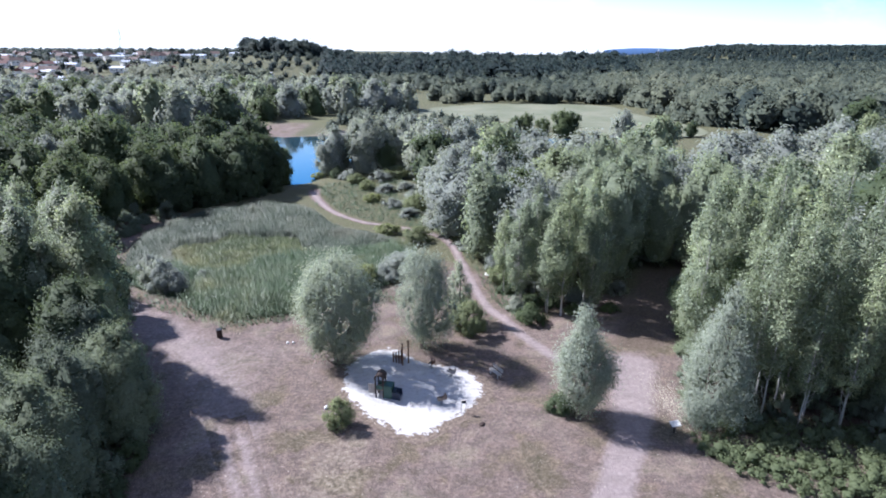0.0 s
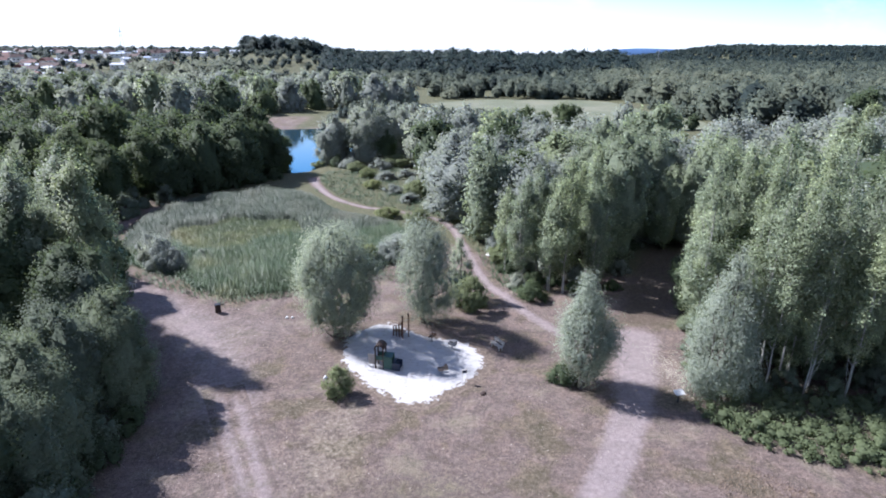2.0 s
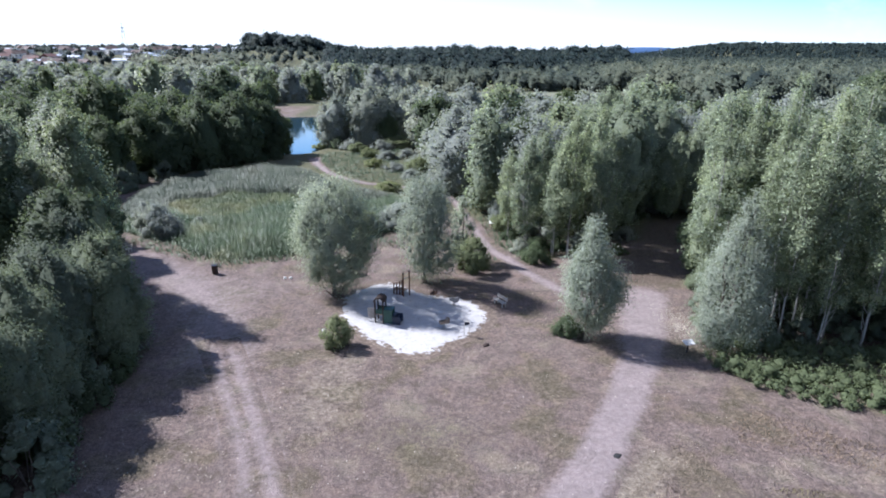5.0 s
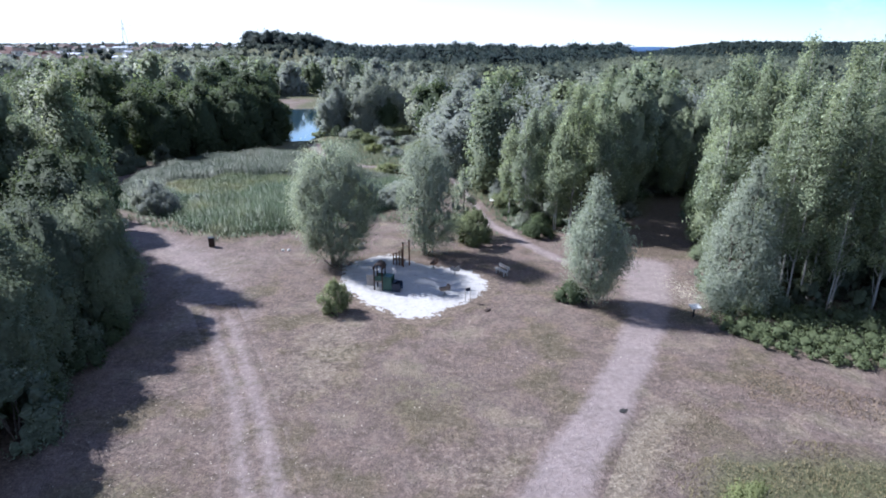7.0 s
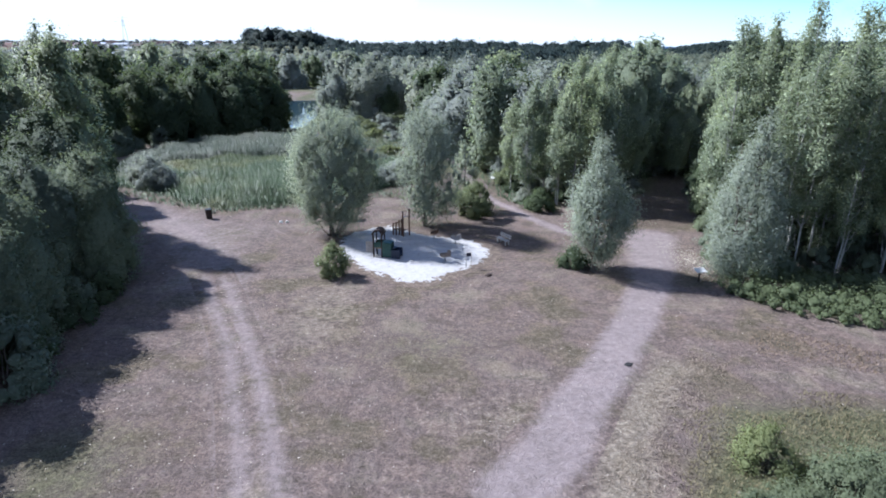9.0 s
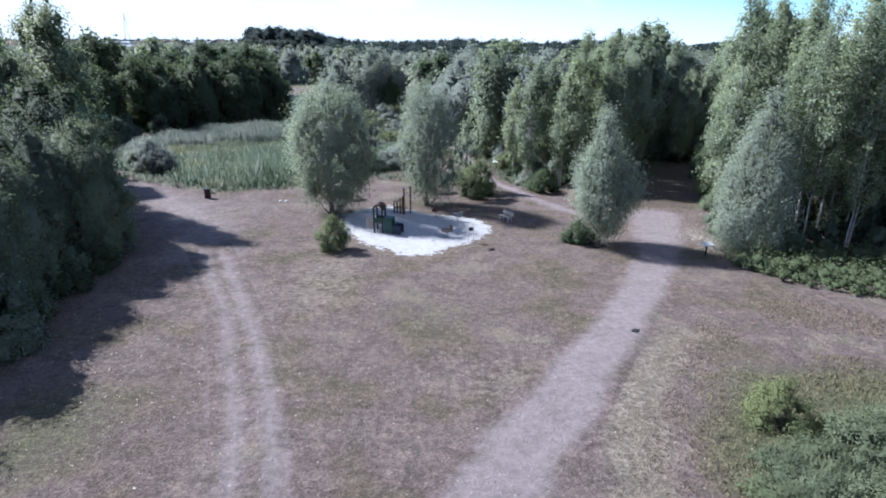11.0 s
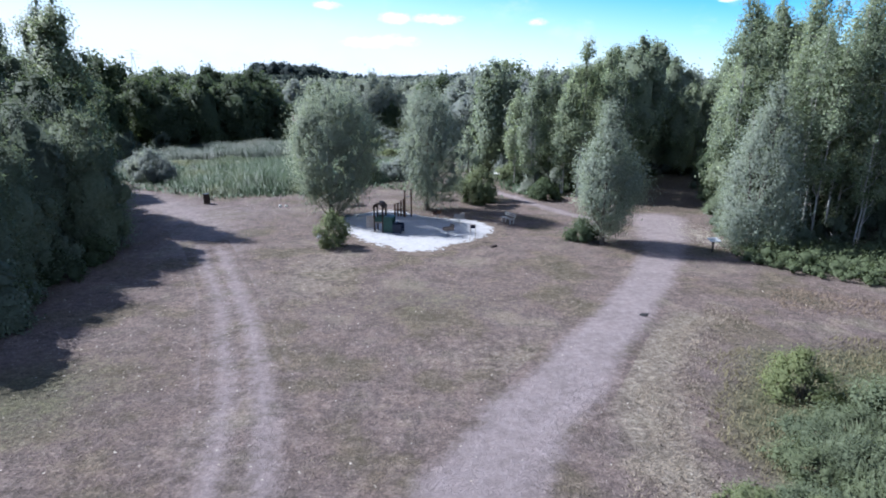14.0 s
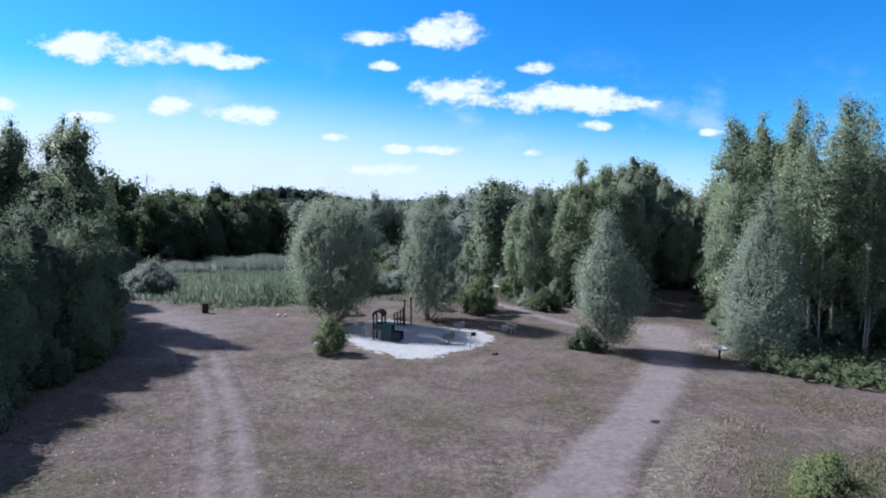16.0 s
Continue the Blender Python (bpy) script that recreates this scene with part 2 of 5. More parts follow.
def land(x, y):
    """The height of the ground."""
    x, y = np.asarray(x, float), np.asarray(y, float)
    z = 0.05 * waves(x, y) + 0.12 * waves(x * 0.13, y * 0.13 + 5)
    z = z - 1.6 * step(-2, 7, signed(x, y, LAKE)) - 0.35 * step(-9, -2, signed(x, y, LAKE))
    left = step(380, 700, y) * step(-90, -230, x)
    z = z + 19 * left * (1 + 0.12 * waves(x * 0.01, y * 0.01))
    z = z + 7 * np.exp(-((x + 245) / 90) ** 2 - ((y - 900) / 110) ** 2)
    z = z + 12 * step(520, 760, y) * step(-260, -60, x) * step(0.335, 0.29, x / np.maximum(y, 1)) * step(1300, 1000, y)
    z = z + 49 * step(1500, 2300, y) * step(0.28, 0.50, x / np.maximum(y, 1)) * (1 + 0.1 * waves(x * 0.004, 0))
    z = z + 14 * step(2600, 4300, y)
    return z


def spacing(lo, fine_lo, fine_hi, hi, fine, grow):
    mid = list(np.arange(fine_lo, fine_hi + fine / 2, fine))
    up, d = [mid[-1]], fine
    while up[-1] < hi:
        d *= grow
        up.append(up[-1] + d)
    down, d = [mid[0]], fine
    while down[-1] > lo:
        d *= grow
        down.append(down[-1] - d)
    return np.array(down[:0:-1] + mid + up[1:])


def mesh_from(name, verts, faces, mat, smooth=False):
    me = bpy.data.meshes.new(name)
    me.from_pydata(np.asarray(verts).tolist() if isinstance(verts, np.ndarray) else verts, [], np.asarray(faces).tolist() if isinstance(faces, np.ndarray) else faces)
    me.materials.append(mat)
    if smooth:
        me.polygons.foreach_set("use_smooth", [True] * len(me.polygons))
    return me


def ground_material():
    m, t, b = material("dry ground", 0.95, 0.15)
    at = t.nodes.new("ShaderNodeAttribute")
    at.attribute_name = "cover"
    sep = t.nodes.new("ShaderNodeSeparateColor")
    t.links.new(at.outputs["Color"], sep.inputs[0])
    broad, fine, speck = noise_tex(t, 0.22, 5), noise_tex(t, 3.0, 6, 0.65), noise_tex(t, 10.0, 6, 0.75)
    dry = ramp(t, broad, [(0.32, (0.085, 0.080, 0.045)), (0.41, (0.128, 0.108, 0.072)), (0.48, (0.148, 0.114, 0.101)), (0.56, (0.160, 0.127, 0.116)), (0.67, (0.230, 0.200, 0.150))])
    dry = mix(t, 0.42, dry, ramp(t, fine, [(0.28, (0.074, 0.061, 0.045)), (0.48, (0.150, 0.116, 0.097)), (0.7, (0.282, 0.233, 0.197))]))
    patch = noise_tex(t, 0.75, 5, 0.6)
    dry = mix(t, 0.5, dry, ramp(t, patch, [(0.32, (0.58, 0.64, 0.52)), (0.48, (1, 1, 1)), (0.66, (1.45, 1.38, 1.30))]), "MULTIPLY")
    green = ramp(t, fine, [(0.25, (0.045, 0.050, 0.024)), (0.5, (0.10, 0.105, 0.055)), (0.75, (0.21, 0.19, 0.115))])
    dirt = ramp(t, fine, [(0.25, (0.215, 0.175, 0.165)), (0.55, (0.275, 0.230, 0.219)), (0.8, (0.325, 0.276, 0.264))])
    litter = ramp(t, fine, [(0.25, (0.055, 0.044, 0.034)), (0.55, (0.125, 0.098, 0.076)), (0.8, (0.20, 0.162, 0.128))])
    jag = math_node(t, "SUBTRACT", math_node(t, "ADD", math_node(t, "MULTIPLY", fine, 0.5), math_node(t, "MULTIPLY", patch, 0.9)), 0.7)

    def mask(channel, k=1.0):
        v = math_node(t, "ADD", channel, math_node(t, "MULTIPLY", jag, k))
        r = t.nodes.new("ShaderNodeMapRange")
        r.interpolation_type = "SMOOTHSTEP"
        r.inputs["From Min"].default_value, r.inputs["From Max"].default_value = 0.12, 0.88
        t.links.new(v, r.inputs["Value"])
        return r.outputs[0]

    straw = ramp(t, fine, [(0.25, (0.13, 0.108, 0.075)), (0.5, (0.235, 0.200, 0.150)), (0.75, (0.37, 0.325, 0.255))])
    col = mix(t, mask(at.outputs["Alpha"]), dry, straw)
    col = mix(t, mask(sep.outputs[1]), col, green)
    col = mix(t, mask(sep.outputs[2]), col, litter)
    col = mix(t, 0.92, col, ramp(t, speck, [(0.3, (0.36, 0.36, 0.36)), (0.53, (1.06, 1.06, 1.06)), (0.74, (1.9, 1.82, 1.72))]), "MULTIPLY")
    dirt = mix(t, 0.3, dirt, ramp(t, speck, [(0.3, (0.45, 0.45, 0.45)), (0.53, (1.04, 1.04, 1.04)), (0.74, (1.6, 1.56, 1.5))]), "MULTIPLY")
    dirt = mix(t, 0.6, dirt, ramp(t, patch, [(0.32, (0.82, 0.82, 0.80)), (0.5, (1, 1, 1)), (0.66, (1.14, 1.13, 1.12))]), "MULTIPLY")
    col = mix(t, mask(sep.outputs[0], 0.42), col, dirt)
    t.links.new(col, b.inputs["Base Color"])
    bump(t, b, math_node(t, "ADD", fine, speck), 1.0, 0.08)
    return m


M_GROUND = ground_material()


def path_cover(x, y):
    """How much bare dirt the paths leave on the ground round them."""
    v = np.zeros(np.shape(x))
    for line, extra in ((MAIN_PATH, 0.3), (MID_PATH, 0.3), (RUT_A, 0.15), (RUT_B, 0.15), (LEFT_PATH, 0.4)):
        w = np.mean([p[2] for p in line])
        v = np.maximum(v, step(w + 0.9, w - 0.3, edge_distance(x, y, line, False)))
    return v


WOODS_LEFT = [(-58, 97), (-50, 105.5), (-45, 113), (-40, 125), (-48, 134), (-130, 158), (-230, 165), (-210, 90), (-110, 45), (-62, 52), (-60, 75)]
WOODS_RIGHT = [(23.5, 40), (30, 37), (60, 36), (150, 60), (175, 170), (130, 172), (90, 140), (62, 116), (45, 104), (39, 92), (33, 76), (28.5, 64), (24.8, 54)]
WOODS_MID = [(-3, 101), (5, 80), (9, 64), (14, 58), (20, 63), (24, 70), (29, 82), (33, 94), (34, 103), (22, 118), (8, 130), (-6, 136), (-4, 118)]
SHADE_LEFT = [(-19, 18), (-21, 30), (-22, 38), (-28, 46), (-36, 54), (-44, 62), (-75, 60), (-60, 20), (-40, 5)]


def build_ground():
    xs = spacing(-4300, -46, 36, 4300, 0.75, 1.17)
    ys = spacing(-900, 6, 112, 4700, 0.8, 1.17)
    gx, gy = np.meshgrid(xs, ys)
    gz = land(gx, gy)
    n, k = gx.shape
    verts = np.stack([gx, gy, gz], -1).reshape(-1, 3)
    idx = np.arange(n * k).reshape(n, k)
    faces = np.stack([idx[:-1, :-1], idx[:-1, 1:], idx[1:, 1:], idx[1:, :-1]], -1).reshape(-1, 4)
    me = mesh_from("ground", verts, faces, M_GROUND, True)
    x, y = verts[:, 0], verts[:, 1]
    dirt = 0.62 * step(5.0, 0.5, edge_distance(x, y, LEFT_PATH, False))
    dirt = np.maximum(dirt, 0.68 * step(2.3, 1.0, edge_distance(x, y, [(a[0] / 2 + b[0] / 2, a[1]) for a, b in zip(RUT_A, RUT_B)], False)))
    dirt = np.maximum(dirt, 0.75 * step(-9, 2, signed(x, y, LAKE)) * step(190, 200, y) * step(-82, -70, x) * step(-30, -40, x))
    dirt = np.maximum(dirt, 0.45 * np.exp(-((x + 22) / 9) ** 2 - ((y - 49) / 6) ** 2))
    green = step(-3, 3, signed(x, y, REEDS))
    lawn = step(72, 80, y + 0.5 * x) * step(0, 8, x + 60)
    green = np.maximum(green, np.where(y > 62, 0.75 * lawn, 0))
    green = np.maximum(green, 0.8 * step(-1, 3, signed(x, y, [(8, 12), (9.5, 19), (13, 24), (20, 24), (40, 20), (40, 5), (8, 5)])))
    green = np.maximum(green, 0.4 * step(-1.5, 1.5, signed(x, y, [(20, 34), (26, 31), (40, 28), (60, 36), (22, 40)])))
    green = np.maximum(green, 0.38 * np.exp(-((x + 1.2) / 5.5) ** 2 - ((y - 28) / 3.2) ** 2))
    green = np.maximum(green, 0.6 * np.exp(-((x + 15.2) / 3.4) ** 2 - ((y - 17.5) / 4) ** 2))
    green = np.maximum(green, 0.8 * step(-30, -5, signed(x, y, FIELD)))
    green = np.maximum(green, step(380, 420, y))
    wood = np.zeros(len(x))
    # dark leaf litter under the woods; in SHADE_LEFT it also stands in for shade
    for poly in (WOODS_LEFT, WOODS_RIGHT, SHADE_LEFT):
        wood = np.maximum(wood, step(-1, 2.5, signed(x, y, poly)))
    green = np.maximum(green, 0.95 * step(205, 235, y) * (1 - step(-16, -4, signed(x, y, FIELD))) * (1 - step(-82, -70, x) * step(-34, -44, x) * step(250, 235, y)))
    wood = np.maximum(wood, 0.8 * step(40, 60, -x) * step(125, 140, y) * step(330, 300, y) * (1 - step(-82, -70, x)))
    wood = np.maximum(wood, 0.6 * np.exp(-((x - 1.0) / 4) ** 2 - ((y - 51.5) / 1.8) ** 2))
    straw = 0.66 * step(-0.8, 1.0, signed(x, y, [(2.5, 9), (6.0, 13.0), (5.6, 17.7), (8.6, 23.5), (12.0, 27.5), (14.5, 26.5), (12.8, 24.6), (9.6, 20.0), (8.2, 15.0), (7.0, 9)]))
    straw = np.maximum(straw, 0.55 * np.exp(-((x - 5) / 5) ** 2 - ((y - 21) / 3) ** 2))
    straw = np.maximum(straw, 0.5 * np.exp(-((x + 8) / 3) ** 2 - ((y - 33) / 7) ** 2))
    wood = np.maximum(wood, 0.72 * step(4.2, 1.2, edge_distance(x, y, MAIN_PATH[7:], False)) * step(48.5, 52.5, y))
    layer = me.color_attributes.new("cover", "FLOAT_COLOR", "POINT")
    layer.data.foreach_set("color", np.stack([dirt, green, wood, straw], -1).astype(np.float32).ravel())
    ob = new("ground", me)
    return tagged(ob, "dry brown trodden grass with bare earth and green patches", "ground", kind="structure")


build_ground()

def smooth_line(pts, every=0.5):
    """Catmull-Rom through the points, at even steps."""
    pts = [np.array(p, float) for p in pts]
    pts = [2 * pts[0] - pts[1]] + pts + [2 * pts[-1] - pts[-2]]
    res = []
    for a, b, c, d in zip(pts, pts[1:], pts[2:], pts[3:]):
        n = max(2, int(np.linalg.norm((c - b)[:2]) / every))
        for i in range(n):
            u = i / n
            res.append(0.5 * (2 * b + (c - a) * u + (2 * a - 5 * b + 4 * c - d) * u * u + (3 * b - a - 3 * c + d) * u ** 3))
    res.append(pts[-2])
    return np.array(res)


# mown meadow beyond the lake
M_MEADOW, mt, mb = material("mown meadow", 0.95, 0.15)
mcol = ramp(mt, noise_tex(mt, 0.045, 5, 0.6), [(0.35, (0.135, 0.150, 0.095)), (0.5, (0.165, 0.175, 0.118)), (0.68, (0.205, 0.205, 0.145))])
mt.links.new(mix(mt, 0.5, mcol, ramp(mt, noise_tex(mt, 1.4, 5, 0.7), [(0.3, (0.65, 0.65, 0.6)), (0.7, (1.25, 1.25, 1.2))]), "MULTIPLY"), mb.inputs["Base Color"])


def build_meadow():
    c = np.array([52.0, 272.0])
    ring = smooth_line([(x, y, 0) for x, y in FIELD + FIELD[:1]], 4.0)[:-1, :2] - c
    k, steps = len(ring), 14
    xy = c + ring[None] * (np.arange(1, steps + 1) / steps)[:, None, None]
    v = np.concatenate([[c], xy.reshape(-1, 2)])
    v = np.concatenate([v, (land(v[:, 0], v[:, 1]) + 0.16)[:, None]], 1)
    faces = [(0, 1 + i, 1 + (i + 1) % k) for i in range(k)]
    for j in range(steps - 1):
        for i in range(k):
            a, b = 1 + j * k + i, 1 + j * k + (i + 1) % k
            faces.append((a, a + k, b + k, b))
    tagged(new("meadow", mesh_from("meadow", v.tolist(), faces, M_MEADOW, True)), "pale green mown meadow beyond the lake", "meadow", kind="structure")


build_meadow()

# water
wm, wt, wb = material("lake water", 0.06, 0.5)
wb.inputs["Base Color"].default_value = (0.02, 0.045, 0.06, 1)
bump(wt, wb, noise_tex(wt, 1.2, 3), 0.05, 0.05)
water = new("water", mesh_from("water", [(x, y, -0.75) for x, y in [(-150, 122), (75, 122), (75, 235), (-150, 235)]], [(0, 1, 2, 3)], wm))
tagged(water, "calm blue lake water reflecting the sky", "water", kind="structure")

# paths


def strip(name, line, label, amount=1.0, seed=0, rows=13):
    """A worn strip that fades into the ground at its uneven sides."""
    rng = np.random.default_rng(seed)
    p = smooth_line(line, 0.35)
    t = np.gradient(p[:, :2], axis=0)
    t /= np.linalg.norm(t, axis=1)[:, None]
    side = np.stack([t[:, 1], -t[:, 0]], -1)
    k = len(p)
    u = np.linspace(-1, 1, rows)
    xy = p[:, None, :2] + side[:, None, :] * (p[:, 2, None] * 1.45 * u[None])[..., None]
    v = np.concatenate([xy, np.zeros((k, rows, 1))], -1).reshape(-1, 3)
    crown = np.tile(0.024 * (1 - u ** 4) - 0.004, k)
    v[:, 2] = land(v[:, 0], v[:, 1]) + crown
    idx = np.arange(k * rows).reshape(k, rows)
    f = np.stack([idx[:-1, :-1], idx[:-1, 1:], idx[1:, 1:], idx[1:, :-1]], -1).reshape(-1, 4)
    me = mesh_from(name, v, f, M_GROUND, True)
    wobble = 0.13 * np.convolve(rng.normal(size=k + 8), np.ones(9) / 3, "valid")
    dirt = amount * (1.5 - np.abs(u[None] + 0.5 * wobble[:, None]) * 1.5)
    dirt = np.clip(dirt, 0, 1).ravel()
    ends = np.minimum(np.arange(k), np.arange(k)[::-1]) / 8
    dirt *= np.repeat(np.clip(ends, 0, 1), rows)
    zero = np.zeros(len(dirt))
    layer = me.color_attributes.new("cover", "FLOAT_COLOR", "POINT")
    layer.data.foreach_set("color", np.stack([dirt, zero, zero, zero], -1).astype(np.float32).ravel())
    return tagged(new(name, me), label, "path", kind="structure")


strip("path_main", MAIN_PATH[:8] + [(20.2, 51.6, 2.1)], "pale trodden earth path across dry grass", 1.0, 1)
strip("path_lakeside", MID_PATH, "narrow pale earth path winding to the lake", 0.62, 2)
strip("track_rut_west", RUT_A, "pale wheel rut worn into dry grass", 0.44, 3, 7)
strip("track_rut_east", RUT_B, "pale wheel rut worn into dry grass", 0.47, 4, 7)

# ---- trees ----


def part(name, me, parent, label=""):
    ob = new(name, me)
    ob.parent = parent
    return tagged(ob, label)


class Soup:
    """Vertices and faces gathered for one mesh."""

    def __init__(self):
        self.v, self.f, self.n = [], [], 0

    def add(self, verts, faces):
        self.v.append(np.asarray(verts, float))
        self.f += [tuple(int(i) + self.n for i in f) for f in faces]
        self.n += len(verts)

    def tube(self, pts, radii, sides=6):
        pts = np.asarray(pts, float)
        ring = []
        for i, (p, r) in enumerate(zip(pts, radii)):
            d = pts[min(i + 1, len(pts) - 1)] - pts[max(i - 1, 0)]
            d = d / (np.linalg.norm(d) + 1e-9)
            a = np.cross(d, (0.3, 1, 0.1))
            a /= np.linalg.norm(a)
            b = np.cross(d, a)
            for j in range(sides):
                w = 2 * math.pi * j / sides
                ring.append(p + r * (math.cos(w) * a + math.sin(w) * b))
        faces = []
        for i in range(len(pts) - 1):
            for j in range(sides):
                k = (j + 1) % sides
                faces.append((i * sides + j, i * sides + k, (i + 1) * sides + k, (i + 1) * sides + j))
        faces.append(tuple(range((len(pts) - 1) * sides, len(pts) * sides)))
        self.add(ring, faces)

    def mesh(self, name, mat, smooth=False):
        return mesh_from(name, np.concatenate(self.v).tolist(), self.f, mat, smooth)


def rounded(me, normals):
    """Shades loose leaves along the swell of their crown."""
    normals = normals / (np.linalg.norm(normals, axis=1)[:, None] + 1e-9)
    me.normals_split_custom_set_from_vertices(normals.tolist())
    return me


def spheres(centres, radii, spread_z, rings, sides, rng, rough=0.14):
    """A rough closed swelling of leaves for each bough: vertices, faces, the way out from each centre."""
    n, k = len(centres), rings * sides
    u, w = np.meshgrid(np.linspace(0.03, 0.97, rings) * math.pi, np.arange(sides) / sides * 2 * math.pi, indexing="ij")
    d = np.stack([np.sin(u) * np.cos(w + u), np.sin(u) * np.sin(w + u), np.cos(u)], -1).reshape(-1, 3)
    p = centres[:, None] + d[None] * (radii[:, None] * (1 + rough * rng.normal(size=(n, k))))[..., None] * (1, 1, spread_z)
    idx = np.arange(k).reshape(rings, sides)
    nxt = np.roll(idx, -1, axis=1)
    a, b, c, e = idx[:-1].ravel(), idx[1:].ravel(), nxt[1:].ravel(), nxt[:-1].ravel()
    f = np.concatenate([np.stack([a, b, c], -1), np.stack([a, c, e], -1)])
    f = (f[None] + (np.arange(n) * k)[:, None, None]).reshape(-1, 3)
    return p.reshape(-1, 3), f, np.tile(d, (n, 1))


def leaf_mesh(name, centres, outward, length, width, mat, rng, droop=0.0, shade=None, body=None):
    """Small pointed leaves, one island each, over the swellings of the body; shaded along the way out."""
    n = len(centres)
    nor = outward * 1.1 + rng.normal(size=(n, 3)) * 0.55 + (0, 0, 0.3)
    nor /= np.linalg.norm(nor, axis=1)[:, None]
    d = rng.normal(size=(n, 3)) + (0, 0, droop)
    d -= nor * (d * nor).sum(1)[:, None]
    d /= np.linalg.norm(d, axis=1)[:, None]
    side = np.cross(nor, d)
    size = rng.uniform(0.65, 1.35, (n, 1))
    a, b = d * length * size / 2, side * width * size / 2
    verts = np.stack([centres - a * 0.6 + b, centres - a * 0.6 - b, centres + a * 1.2], 1).reshape(-1, 3)
    tri = np.arange(n * 3).reshape(n, 3)
    shade = np.repeat((outward if shade is None else shade) + 0.22 * nor, 3, 0)
    if body is not None:
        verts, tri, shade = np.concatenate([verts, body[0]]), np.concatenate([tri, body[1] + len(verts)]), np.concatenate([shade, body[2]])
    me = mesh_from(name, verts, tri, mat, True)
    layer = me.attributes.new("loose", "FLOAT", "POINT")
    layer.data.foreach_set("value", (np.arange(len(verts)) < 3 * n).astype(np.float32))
    return rounded(me, shade)


PROFILE = {
    "willow": lambda u: np.power(np.clip(1 - np.power(np.abs(u - 0.42) / 0.61, 2.3), 0, 1), 0.5),
    "egg": lambda u: np.sqrt(np.clip(1 - np.where(u < 0.45, np.power(np.abs(0.45 - u) / 0.5, 2), np.power(np.abs(u - 0.45) / 0.57, 2.4)), 0, 1)),
    "drop": lambda u: np.power(np.clip(1 - u, 0, 1), 0.9) * 1.15 * step(-0.14, 0.36, u) * 1.1,
    "tear": lambda u: np.power(np.clip(1 - u, 0, 1), 0.72) * step(-0.12, 0.2, u) * 1.12,
    "cone": lambda u: np.power(np.clip(1 - u, 0, 1), 0.62) * step(-0.05, 0.22, u),
    "poplar": lambda u: np.power(np.clip(1 - u, 0, 1), 0.5) * step(-0.12, 0.4, u) * 1.05,
    "round": lambda u: np.sqrt(np.clip(1 - (2 * u - 0.85) ** 2 / 1.33, 0, 1)),
    "dome": lambda u: np.sqrt(np.clip(1 - u * u, 0, 1)),
}


def crown(rng, leaves, height, base, radius, shape, boughs, bough, spread_z, sparse_top, lumpy, stray, inner, fuzz):
    """Boughs filling an uneven outline, and leaves over each: places, ways out, shading, bough centres and sizes."""
    prof = PROFILE[shape]
    ph = rng.uniform(0, 6.28, 6)
    u = rng.uniform(0, 1, boughs * 6)
    u = u[rng.uniform(0, 1, len(u)) < np.clip(prof(u), 0.10, 1) * (1 - sparse_top * u)][:boughs] * 0.93
    u = np.concatenate([u, np.linspace(0.72, 0.97, 7)])
    m = len(u)
    w = rng.uniform(0, 2 * math.pi, m)
    lump = 1 + lumpy * (0.16 * np.sin(2 * w + ph[0] + 3 * u) + 0.13 * np.sin(3 * w + ph[1] + 9 * u) + 0.10 * np.sin(5 * w + ph[2] - 13 * u))
    b = bough * rng.uniform(0.6, 1.35, m) * (0.55 + 0.45 * prof(u))
    rr = np.maximum(radius * prof(u) * lump - 0.75 * b, 0) * np.power(rng.uniform(inner, 1, m), 0.5)
    rr[-7:] *= 0.25
    lean = radius * 0.15
    c = np.stack([rr * np.cos(w) + lean * np.sin(ph[3] + 2.2 * u), rr * np.sin(w) + lean * np.sin(ph[4] + 2.6 * u), base + (height - base) * u - 0.5 * b * u], -1)
    c[:, 2] = np.maximum(c[:, 2], 0.55 * b * spread_z)
    pick = rng.choice(m, leaves, p=b ** 2 / (b ** 2).sum())
    d = rng.normal(size=(leaves, 3))
    d /= np.linalg.norm(d, axis=1)[:, None]
    mid = np.array([0, 0, base + 0.4 * (height - base)])
    o = (c[pick] - mid) * (1, 1, 0.6)
    o /= np.linalg.norm(o, axis=1)[:, None] + 1e-6
    back = (d * (o + (0, 0, 0.35))).sum(1) < -0.25
    d[back] *= -1
    far = 1 + fuzz * rng.normal(size=leaves) + stray * np.power(rng.uniform(0, 1, leaves), 5)
    p = c[pick] + d * (b[pick] * far)[:, None] * (1, 1, spread_z)
    p[:, 2] = np.maximum(p[:, 2], 0.06)

    def outline(u, w, k):
        swell = 1 + lumpy * (0.16 * np.sin(2 * w + ph[0] + 3 * u) + 0.13 * np.sin(3 * w + ph[1] + 9 * u) + 0.10 * np.sin(5 * w + ph[2] - 13 * u))
        r = radius * prof(u) * swell * k
        return np.stack([r * np.cos(w) + lean * np.sin(ph[3] + 2.2 * u), r * np.sin(w) + lean * np.sin(ph[4] + 2.6 * u), np.maximum(base + (height - base) * u * (0.5 + 0.5 * k), 0.05)], -1)

    return p, d, 0.38 * d + 0.34 * o + (0, 0, 0.45), c, b, mid, outline


